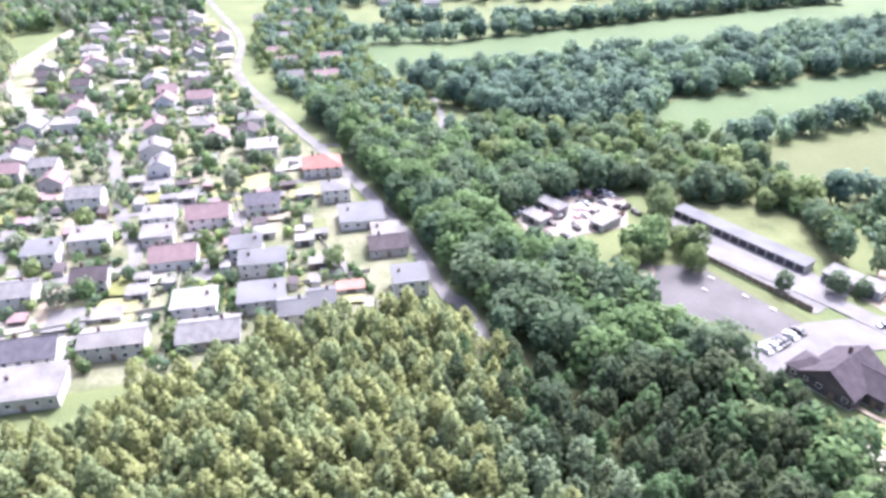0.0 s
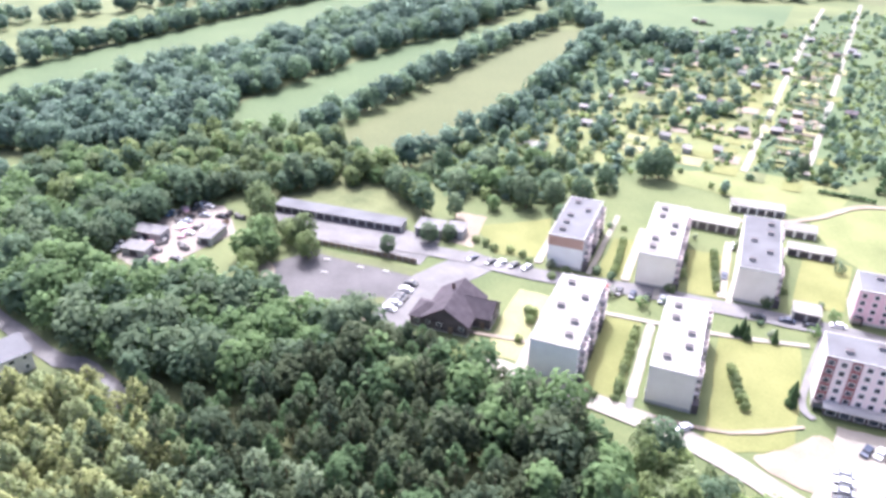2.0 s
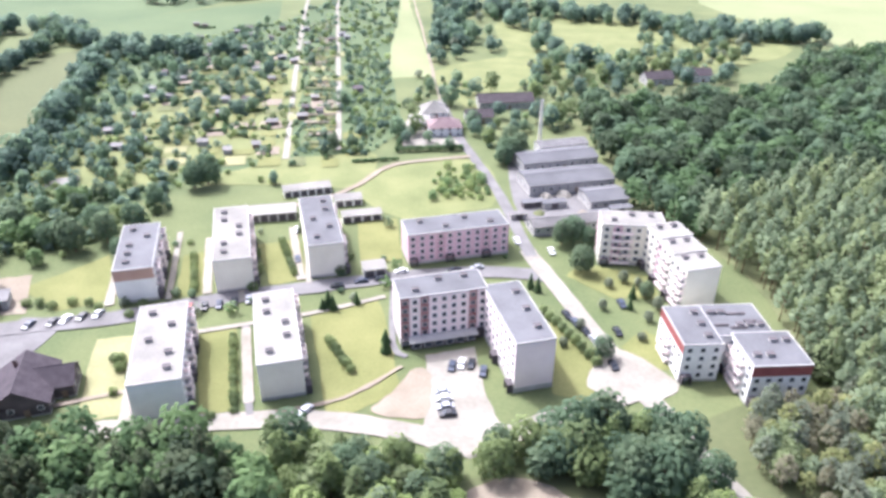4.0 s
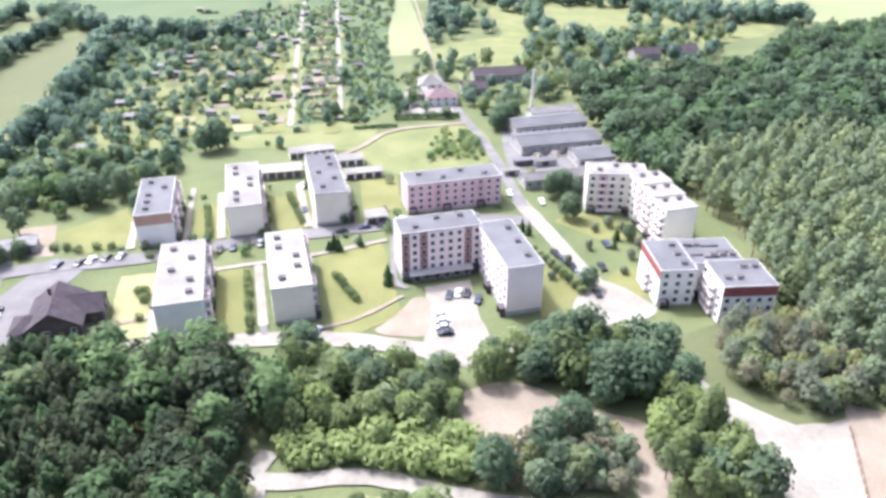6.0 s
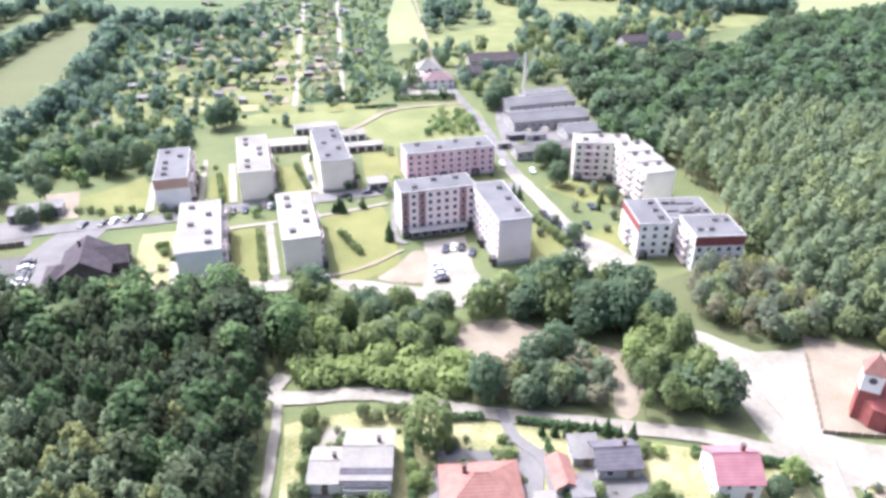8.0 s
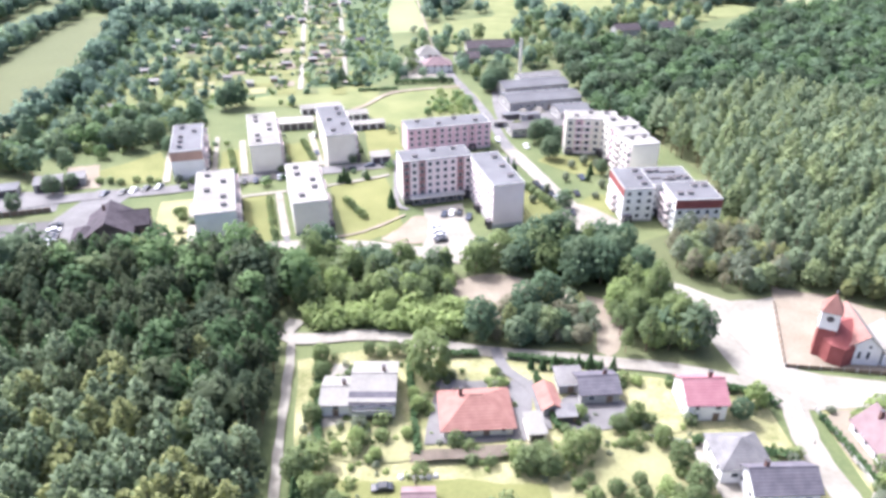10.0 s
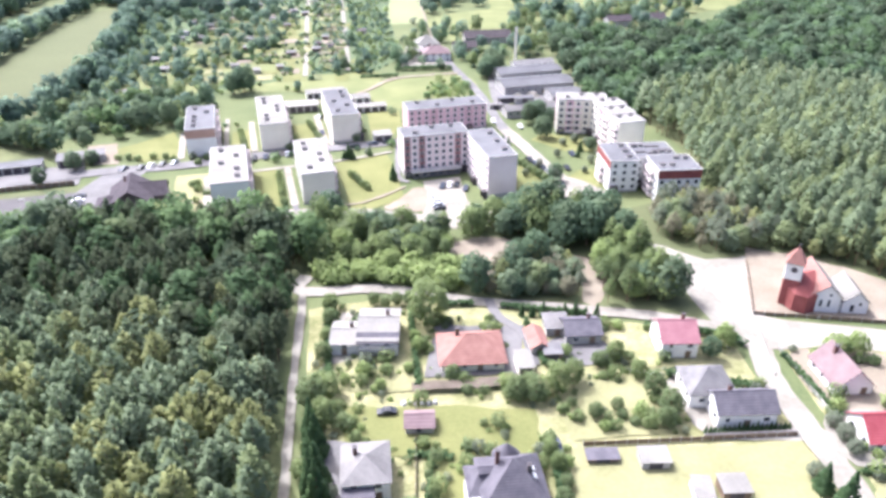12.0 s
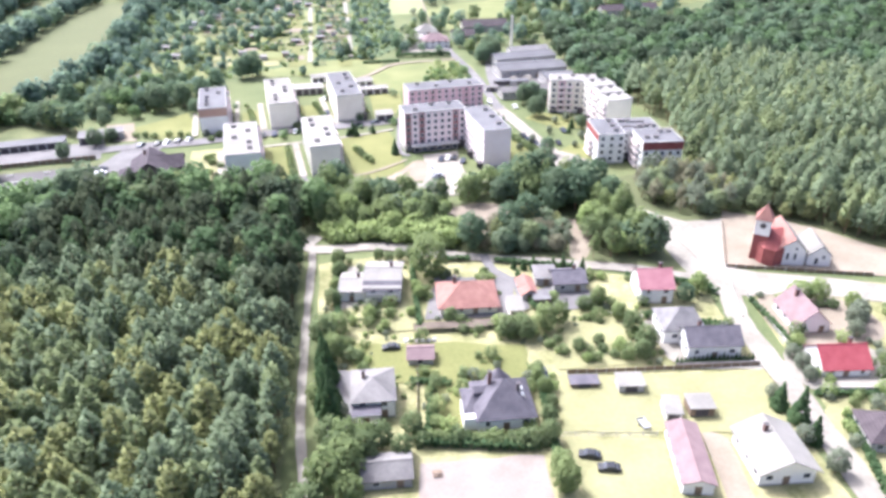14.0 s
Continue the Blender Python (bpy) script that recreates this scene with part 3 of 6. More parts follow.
def house(x, y, w, d, rot, wall, pitch, kind, walls, roof, label, group="village houses", ridge="x", storeys=1, stack=True, glaze=(0, 1, 2, 3), name="house", category="house", over=0.45):
    """A house: walls with gables, a roof of slopes, windows, a door and a chimney. pitch: height of the roof."""
    t = thing(name, x, y, rot, label, category, group)
    TAKEN.append((x, y, max(w, d) / 2 + 1))
    a, b = (w, d) if ridge == "x" else (d, w)
    spin = pose(0, 0, 0, 0, 0, 0 if ridge == "x" else 90)
    body = Shape()
    if kind == "gable":
        body.prism([(-b / 2, 0), (b / 2, 0), (b / 2, wall), (0, wall + pitch - 0.12), (-b / 2, wall)], -a / 2, a / 2)
        body.v = [(q, p, r) for p, q, r in body.v]
    else:
        body.box(-a / 2, a / 2, -b / 2, b / 2, 0, wall)
    part("wall", body, t, walls, at=spin)
    part("plinth", Shape().box(-w / 2 - 0.04, w / 2 + 0.04, -d / 2 - 0.04, d / 2 + 0.04, 0, 0.35), t, STONE)
    o = over
    drop = pitch / (b / 2) * o
    A, B, L, H = a / 2 + o, b / 2 + o, wall - drop + 0.06, wall + pitch + 0.06
    if kind == "gable":
        part("roof", Shape().slab([(-A, -B, L), (A, -B, L), (A, 0, H), (-A, 0, H)], 0.16), t, roof, at=spin)
        part("roof", Shape().slab([(A, B, L), (-A, B, L), (-A, 0, H), (A, 0, H)], 0.16), t, roof, at=spin)
        part("ridge", Shape().tube((-A, 0, H), (A, 0, H), 0.13, 0.13, 6), t, roof, at=spin)
    elif kind == "hip":
        r = max(a / 2 - b / 2, 0.05)
        s = Shape().slab([(-A, -B, L), (A, -B, L), (r, 0, H), (-r, 0, H)], 0.16)
        part("roof", s, t, roof, at=spin)
        part("roof", Shape().slab([(A, B, L), (-A, B, L), (-r, 0, H), (r, 0, H)], 0.16), t, roof, at=spin)
        for k in (1, -1):
            part("roof", Shape().slab([(k * A, -k * B, L), (k * A, k * B, L), (k * r, 0, H)], 0.16), t, roof, at=spin)
        part("ridge", Shape().tube((-r, 0, H), (r, 0, H), 0.13, 0.13, 6), t, roof, at=spin)
    else:
        part("roof", Shape().slab([(-A, -B, wall + 0.15), (A, -B, wall + 0.15), (A, B, wall + 0.15 + pitch), (-A, B, wall + 0.15 + pitch)], 0.2), t, roof, at=spin)
        if pitch > 0.2:
            part("parapet", Shape().prism([(-b / 2, wall - 0.01), (b / 2, wall - 0.01), (b / 2, wall + pitch * 0.9)], -a / 2, a / 2), t, walls, at=spin @ pose(0, 0, 0, 0, 0, 90))
        part("gutter", Shape().tube((-A, -B - 0.06, wall + 0.02), (A, -B - 0.06, wall + 0.02), 0.09, 0.09, 6), t, METAL, at=spin)
    if stack:
        k = 0.22 if kind != "flat" else 0.3
        q = spin @ Vector((a * k * (1 if (int(x) % 2) else -1), b * 0.12, 0))
        chimney(t, q.x, q.y, wall, wall + (pitch if kind != "flat" else 0.6) + 0.9)
    rng = random.Random(int(x * 13 + y * 7))
    for i, (cx, cy, turn, length) in enumerate(faces(w, d)):
        if i not in glaze:
            continue
        n = max(1, int(length / 3.2))
        for fl in range(storeys):
            for k in range(n):
                s = (k + 0.5) * length / n - length / 2 + rng.uniform(-0.2, 0.2)
                px, py = along(cx, cy, turn, s)
                if fl == 0 and i == 0 and k == n // 2 and wall > 2.2:
                    door(t, px, py, turn, WOOD)
                else:
                    window(t, px, py, wall / storeys * (fl + 0.56), turn, 1.5 if rng.random() < 0.5 else 1.1, 1.3)
    return t


def shed(x, y, w, d, rot, h, walls, roof, label, group="sheds", tilt=0.35, doors=1, name="shed"):
    t = thing(name, x, y, rot, label, "shed", group)
    TAKEN.append((x, y, max(w, d) / 2 + 0.6))
    part("wall", Shape().prism([(-d / 2, 0), (d / 2, 0), (d / 2, h + tilt), (-d / 2, h)], -w / 2, w / 2), t, walls, at=pose(0, 0, 0, 0, 0, 90))
    o = 0.3
    part("roof", Shape().slab([(-w / 2 - o, -d / 2 - o, h + 0.1), (w / 2 + o, -d / 2 - o, h + 0.1), (w / 2 + o, d / 2 + o, h + 0.12 + tilt), (-w / 2 - o, d / 2 + o, h + 0.12 + tilt)], 0.12), t, roof)
    for k in range(doors):
        s = (k + 0.5) * w / doors - w / 2
        door(t, s, -d / 2, 0, DARKWALL, round(min(2.4, w / doors * 0.7), 1), round(h * 0.82, 1))
    return t


def block(x, y, w, d, rot, h, storeys, walls, roof, label, glaze=(1, 3), balconies=(1,), bands=(), group="blocks of flats", stripes=None, base=0.9, seed=1, window_gap=2.9, vents=5, striped=None):
    """A block of flats with a flat roof: plinth, parapet, hatches, rows of windows, balcony stacks."""
    t = thing("apartment_block", x, y, rot, label, "apartment block", group)
    TAKEN.append((x, y, max(w, d) / 2))
    rng = random.Random(seed)
    part("wall", Shape().box(-w / 2, w / 2, -d / 2, d / 2, 0, h - 0.25), t, walls)
    part("plinth", Shape().box(-w / 2 - 0.06, w / 2 + 0.06, -d / 2 - 0.06, d / 2 + 0.06, 0, base), t, STONE)
    part("roof", Shape().box(-w / 2 + 0.12, w / 2 - 0.12, -d / 2 + 0.12, d / 2 - 0.12, h - 0.3, h - 0.06), t, roof)
    p = Shape().box(-w / 2 - 0.1, w / 2 + 0.1, -d / 2 - 0.1, -d / 2 + 0.12, h - 0.35, h).box(-w / 2 - 0.1, w / 2 + 0.1, d / 2 - 0.12, d / 2 + 0.1, h - 0.35, h)
    p.box(-w / 2 - 0.1, -w / 2 + 0.12, -d / 2 + 0.12, d / 2 - 0.12, h - 0.35, h).box(w / 2 - 0.12, w / 2 + 0.1, -d / 2 + 0.12, d / 2 - 0.12, h - 0.35, h)
    part("parapet", p, t, STONE)
    long_y = d > w
    for k in range(vents):
        s = (k + 0.5) / vents - 0.5
        u, v = (rng.choice((-0.2, 0.22)) * w, s * d * 0.9) if long_y else (s * w * 0.9, rng.choice((-0.2, 0.22)) * d)
        c = part("roof_hatch", Shape().box(-0.8, 0.8, -0.55, 0.55, 0, 0.8), t, GREYWALL, at=pose(u, v, h - 0.1))
        part("cap", Shape().box(-0.95, 0.95, -0.7, 0.7, 0, 0.12), c, DARKWALL, at=pose(0, 0, 0.8))
    for z0, z1, mat, side in bands:
        cx, cy, turn, length = faces(w, d)[side]
        part("painted_band", Shape().box(-length / 2 - 0.08, length / 2 + 0.08, -0.08, 0.0, z0, z1), t, mat, at=pose(cx, cy, 0, 0, 0, turn))
    fl_h = (h - base - 0.6) / storeys
    for i in glaze:
        cx, cy, turn, length = faces(w, d)[i]
        n = max(2, int(length / window_gap))
        for k in range(n):
            s = (k + 0.5) * length / n - length / 2
            deep = i in balconies and k % 4 in (1, 2)
            if stripes and (k in striped if striped else k % 4 == (1 if n > 5 else 0)):
                px, py = along(cx, cy, turn, s)
                part("painted_stripe", Shape().box(-length / n * 0.42, length / n * 0.42, -0.03, 0.0, base, h - 0.4), t, stripes, at=pose(px, py, 0, 0, 0, turn))
            for fl in range(storeys):
                if fl == storeys - 1 and any(side == i and mat == BRICK for z0, z1, mat, side in bands):
                    continue
                px, py = along(cx, cy, turn, s, 0.03)
                z = base + fl_h * (fl + 0.55)
                window(t, px, py, z, turn, 1.4, 1.5)
                if deep:
                    key = ("balcony", round(length / n, 2))
                    if key not in MESHES:
                        q = length / n * 0.46
                        MESHES[key] = (Shape().box(-q, q, -1.2, 0, -0.15, 0).mesh("balcony", STONE),
                                       Shape().box(-q, q, -1.25, -1.15, 0.0, 1.0).box(-q, -q + 0.08, -1.15, 0, 0, 1.0).box(q - 0.08, q, -1.15, 0, 0, 1.0).mesh("balustrade", BLUSH))
                    b = part("balcony", MESHES[key][0], t, at=pose(px, py, base + fl_h * fl + 0.05, 0, 0, turn))
                    part("balustrade", MESHES[key][1], b)
            if k % 4 == 0 and i == glaze[0]:
                px, py = along(cx, cy, turn, s)
                part("entrance", Shape().box(-1.3, 1.3, -1.6, 0, 2.4, 2.6).box(-1.3, -1.15, -1.6, 0, 0, 2.4).box(1.15, 1.3, -1.6, 0, 0, 2.4), t, DARKWALL, at=pose(px, py, 0, 0, 0, turn))
    return t


RISE = 15
block(-91.9, 192.9, 11, 29, RISE, 11.3, 4, WHITE, BITUMEN, "four-storey block of flats with grey roof and salmon band", glaze=(1,), bands=((7.6, 10.9, SALMON, 0),), seed=2)
block(-65.9, 202.8, 11, 36, RISE, 11.2, 4, CREAM, PALEFELT, "cream four-storey block of flats with pale roof", glaze=(1,), seed=3, vents=6)
block(-39.2, 211.3, 11, 35, RISE, 11.7, 4, CREAM, BITUMEN, "cream four-storey block of flats with grey roof", glaze=(1,), seed=4)
block(-68.5, 145.4, 12, 33, RISE, 11.3, 4, WHITE, PALEFELT, "white four-storey block of flats with pale roof beside the wood", seed=5)
block(-41.2, 152.9, 10.7, 32, RISE, 11.2, 4, CREAM, PALEFELT, "cream four-storey block of flats between lawns", seed=6)
block(4.8, 211.6, 33.5, 11, RISE, 10.9, 4, PINK, BITUMEN, "pale pink four-storey block of flats with rose stripes", glaze=(0,), balconies=(), stripes=ROSE, striped=(3, 8), seed=7, vents=4)
block(0.5, 166.9, 24, 10, RISE, 15.3, 5, BLUSH, BITUMEN, "blush five-storey wing of a corner block of flats", glaze=(0,), balconies=(), stripes=MAROON, striped=(0, 2, 7), base=2.2, seed=8, vents=3, window_gap=2.6)
block(20.6, 154.8, 10.2, 27, RISE, 15.1, 5, BLUSH, BITUMEN, "pale blush five-storey wing of a corner block of flats", glaze=(3,), balconies=(), base=1.4, seed=9, vents=3)
block(61.5, 208.6, 20, 10, -4, 14.5, 5, CREAM, PALEFELT, "cream five-storey wing of flats before the pine wood", glaze=(0, 3), balconies=(0,), stripes=ROSE, seed=10, vents=3)
for k, (off, hh) in enumerate(((0.9, 14.7), (0.0, 14.4), (-0.9, 14.1))):
    block(70.4 + 2.45 * k + off, 200.6 - 8.9 * k, 10.8, 9.1, RISE, hh, 5, CREAM, PALEFELT, "cream stepped section of five-storey flats before the wood", glaze=(3,), balconies=(3,) if k else (), stripes=ROSE if k == 1 else None, seed=11 + k, vents=2)
block(65.5, 154.5, 10, 17, 4, 11.5, 4, WHITE, BITUMEN, "white new four-storey flats with brick corner", glaze=(0, 3), balconies=(3,), bands=((8.5, 11.1, BRICK, 3),), base=0.6, seed=12, vents=3)
flats = block(77.5, 157.5, 15, 14, 4, 11.2, 4, WHITE, BITUMEN, "white middle part of new flats", glaze=(0,), balconies=(0,), base=0.6, seed=13, vents=5)
block(82, 144.6, 14.5, 13.5, 4, 11.7, 4, WHITE, BITUMEN, "white new four-storey flats with brick-red top band", glaze=(0, 1, 3), balconies=(3,), bands=((8.5, 11.55, BRICK, 0), (8.5, 11.55, BRICK, 1)), base=0.6, seed=14, vents=4)

for u, v, w in ((-4.5, -2.5, 3.4), (-0.5, -3.8, 4.2), (3.6, -1.0, 3.2), (1.0, 2.4, 5.0), (-5.0, 3.0, 2.6)):
    part("skylight", Shape().box(-w / 2, w / 2, -0.35, 0.35, 0, 0.45), flats, DARKWALL, "dark long rooflight", at=pose(u, v, 11.1))

shop = thing("shop_front", 0.5, 166.9, RISE, "dark row of shop fronts below the flats", "shop")
part("front", Shape().box(-9.5, 8.5, -7.4, -5.08, 0, 2.5), shop, DARKWALL)
part("canopy", Shape().box(-10, 9, -8.2, -5.08, 2.5, 2.75), shop, STONE)
for k in range(6):
    window(shop, -8 + 3.0 * k, -7.4, 1.3, 0, 2.2, 1.8)

# low buildings of the estate
shed(-60.5, 235, 16, 7, 12, 3, GREYWALL, PALEFELT, "long low garage building with pale roof", "garages", doors=5, name="garage")
shed(-28.5, 234, 14, 4, 14, 2.6, WHITE, PALEFELT, "low white garages with pale roof", "garages", doors=4, name="garage")
shed(-35, 247, 10, 5, 14, 2.6, WHITE, PALEFELT, "low white garages with pale roof", "garages", doors=3, name="garage")
shed(-52, 256, 18, 5, 18, 2.6, WHITE, PALEFELT, "low white garages with pale roof", "garages", doors=6, name="garage")
shed(-20.5, 196.5, 7, 5, RISE, 3, GREYWALL, PALEFELT, "small kiosk with flat white roof", "kiosks", doors=2, name="kiosk")
shed(-168, 160.5, 49, 5.4, 17.5, 2.6, GREYWALL, BITUMEN, "long row of garages with dark doors", "garages", doors=15, name="garage_row")
shed(-136, 172, 9, 7, 19, 3, GREYWALL, ETERNIT, "grey shed at the end of the garages", "garages", doors=2, name="garage")
shed(-128, 176, 6, 6, 19, 3, GREYWALL, ETERNIT, "grey shed at the end of the garages", "garages", doors=1, name="garage")
house(-99.5, 136.6, 13, 15.5, 16, 4.0, 4.2, "gable", DARKWALL, HALLTILE, "large hall with dark violet-brown roof and dark gable", "halls", ridge="y", name="hall", category="hall", over=0.7)
house(-93.6, 140.4, 9, 9, 16, 3.8, 3.0, "gable", DARKWALL, HALLTILE, "side wing of the hall with dark violet-brown roof", "halls", name="hall_wing", category="hall", stack=False)
house(-105, 131.6, 7.5, 8.5, 16, 3.4, 2.3, "hip", DARKWALL, HALLTILE, "low wing of the hall with dark violet-brown roof", "halls", name="hall_wing", category="hall", stack=False)
for cx, cy, w, d, rt, hh, lab in ((44.5, 229, 27, 7, 14, 3.6, "long low workshop with pale roof"), (49, 266, 35, 15, 14, 4.5, "wide grey workshop hall"), (47.5, 287, 33, 13, 16, 4.5, "wide grey workshop hall"), (61, 250, 15, 12, 14, 4, "grey workshop with low roof")):
    house(cx, cy, w, d, rt, hh, 1.4, "gable", GREYWALL, BITUMEN if d > 8 else OLDFELT, lab, "workshops", name="workshop", category="workshop", stack=False)
house(52, 303, 22, 8, 16, 4, 1.2, "gable", WHITE, ETERNIT, "low white workshop with grey roof", "workshops", name="workshop", category="workshop", stack=False)
t = thing("factory_chimney", 44, 315, 0, "tall pale factory chimney", "chimney")
part("shaft", Shape().tube((0, 0, 0), (0, 0, 19), 0.95, 0.65, 12), t, CREAM)
part("rim", Shape().tube((0, 0, 18.6), (0, 0, 19.1), 0.76, 0.76, 12), t, STONE)
house(0.5, 324, 15, 11, 8, 4.4, 3.2, "hip", WHITE, PINKTILE, "white farmhouse with rose-grey hip roof", "farmhouses", storeys=2)
house(-11, 332, 9, 10, 8, 3.4, 0.5, "flat", WHITE, PALEFELT, "white flat-roofed side building of the farm", "farmhouses", stack=False)
house(-5, 345, 12, 12, 8, 4.6, 4.2, "hip", WHITE, PALEFELT, "white farm building with pale pyramid roof", "farmhouses", storeys=2, stack=False)
house(31, 364, 28, 11, 8, 4, 3, "gable", GREYWALL, BROWNTILE, "long grey barn with brown roof", "farmhouses", name="barn", category="barn", stack=False)
house(17, 341, 13, 9, 8, 3.4, 2.6, "gable", GREYWALL, BROWNTILE, "low barn with brown roof", "farmhouses", name="barn", category="barn", stack=False)
house(120, 408, 16, 10, 12, 4, 3, "gable", GREYWALL, BROWNTILE, "distant farm building with brown roof", "farmhouses", name="barn", category="barn")
house(145, 415, 14, 10, 5, 4, 3, "gable", WHITE, BROWNTILE, "distant farm building with brown roof", "farmhouses")

# houses beside the sandy tracks
house(-19.3, 58.6, 6.2, 9, 0, 3.5, 1.1, "gable", WHITE, PALEFELT, "white low half of a double house", storeys=2)
double = house(-11.4, 60.5, 9.2, 13, 0, 4.6, 2.0, "gable", WHITE, PALEFELT, "white house with shallow pale gable roof", storeys=2)
house(10.4, 53.8, 14.2, 11.4, 4, 3.0, 3.4, "hip", CREAM, TERRACOTTA, "cream bungalow with terracotta hip roof", over=0.8)
# Short steep front slope, its shade put into the slate-dark colour.
part("shaded_front_roof", Shape().slab([(-5.0, -7.3, 4.1), (5.0, -7.3, 4.1), (5.0, -4.6, 5.5), (-5.0, -4.6, 5.5)], 0.16), double, SLATE, "front slope with its shade in the dark grey colour")
part("balcony", Shape().box(-4.2, 4.2, -8.2, -6.5, 2.3, 2.45).box(-4.2, 4.2, -8.2, -8.12, 2.45, 3.3), double, STONE)
shed(22.5, 49.5, 3.6, 6, 6, 2.4, CREAM, PALEFELT, "small garage with pale roof beside the bungalow")
house(26.3, 58, 4.0, 7.5, 8, 2.4, 1.2, "gable", GREYWALL, TERRACOTTA, "narrow outbuilding with orange roof", "sheds", ridge="y", stack=False, name="outbuilding", category="shed")
shed(29.5, 53.5, 4, 3.4, 5, 2.2, WOOD, ETERNIT, "dark wooden shed with grey roof")
house(37.5, 62, 8.5, 7.5, 4, 3, 1.8, "gable", GREYWALL, SLATE, "grey bungalow with dark grey gable roof")
house(31.8, 64.5, 5.5, 5.5, 4, 2.5, 0.5, "flat", GREYWALL, OLDFELT, "low grey annexe with flat roof", "sheds", stack=False, name="annexe", category="shed")
house(59, 57.6, 8.4, 9.5, 1, 4.7, 3.0, "gable", WHITE, ROSETILE, "white two-storey house with rose-pink roof", storeys=2)
house(66.2, 33.2, 12.2, 7.4, 2, 4.2, 2.6, "gable", WHITE, SLATE, "white house with slate-grey gable roof")
house(61, 40.2, 9.6, 9.2, 2, 4.2, 3.2, "hip", WHITE, ETERNIT, "pale grey hip-roofed part of a house", stack=False)
house(93, 45, 8.4, 11, 4, 2.8, 4.0, "gable", WHITE, PINKTILE, "white house with steep pale rose gable roof", ridge="y")
house(93.4, 27.2, 10.6, 8.6, 2, 2.6, 3.4, "gable", WHITE, REDTILE, "white house with bright red roof")
house(93, 4, 11, 9, -6, 3, 2.6, "hip", GREYWALL, BROWNTILE, "house with dark brown hip roof")
house(67.2, -2, 10.6, 11.5, 4, 3.7, 2.7, "gable", WHITE, PALEFELT, "white house with broad pale gable roof", ridge="y", over=0.8)
house(51, -2.4, 5.6, 15.5, -4, 3, 1.0, "gable", WHITE, PINKTILE, "long low building with faded rose-grey roof", "sheds", ridge="y", stack=False, name="outbuilding", category="shed")
shed(57.6, 12.4, 5.0, 4.0, 2, 2.4, WOOD, PALEFELT, "brown wooden shed with pale roof")
shed(51.6, 11.6, 3.2, 5.0, -4, 2.2, WHITE, PALEFELT, "white box shed with flat pale roof")
shed(44.8, 20, 5.4, 3.8, 2, 2.0, GREYWALL, PALEFELT, "low shed with pale roof")
shed(35, 21, 6, 2.4, 2, 1.2, WOOD, SLATE, "long dark wood store on the lawn")
t = house(16.4, 12.6, 11.5, 11.5, 6, 3.7, 5.0, "hip", WHITE, SLATE, "white house with dark slate hip roof", over=0.5)
for k in (-1.5, 0.6):
    part("skylight", Shape().box(-0.45, 0.45, -0.6, 0.6, 0, 0.1), t, FRAME, at=pose(3.9, k, 5.55, 0, 41, 0))
part("terrace", Shape().box(-8.6, -5.7, -5.2, 1.0, 0, 2.5).box(-8.6, -8.5, -5.2, 1.0, 2.5, 3.3).box(-8.5, -5.7, -5.2, -5.1, 2.5, 3.3), t, WHITE, "white raised terrace")
part("turret", Shape().tube((0, 5.2, 0), (0, 5.2, 4.2), 2.4, 2.4, 12), t, WHITE)
part("turret_roof", Shape().tube((0, 5.2, 4.2), (0, 5.2, 7.4), 2.9, 0.05, 12), t, SLATE)
part("dormer", Shape().prism([(-1.2, 0), (1.2, 0), (1.2, 1.2), (0, 2.0), (-1.2, 1.2)], -3.2, 0), t, SLATE, at=pose(-2.8, 1.2, 4.2, 0, 0, -90))
chimney(t, 3.0, -1.0, 4.0, 8.0, DARKWALL)
house(10.6, 13.2, 4.4, 7, 6, 2.8, 2.4, "hip", WHITE, SLATE, "low side wing with dark slate roof", stack=False)
house(-10.6, 15.6, 8.6, 10, 6, 4.8, 1.9, "hip", WHITE, OLDFELT, "white two-storey house with pale grey roof", storeys=2)
house(-11.5, 9.6, 5.2, 2.4, 6, 3.0, 0.8, "flat", WHITE, SLATE, "glazed porch with dark roof", "porches", name="porch", category="porch", stack=False)
house(-1, 30.4, 5.6, 4.8, 2, 2.1, 1.2, "gable", GREYWALL, PINKTILE, "garden shed with faded rose roof", "sheds", stack=False, name="garden_shed", category="shed", glaze=(0,))
house(-6.5, -5, 9, 6.4, 6, 2.5, 1.2, "gable", GREYWALL, OLDFELT, "grey outbuilding with pale roof", "sheds", stack=False, name="outbuilding", category="shed")


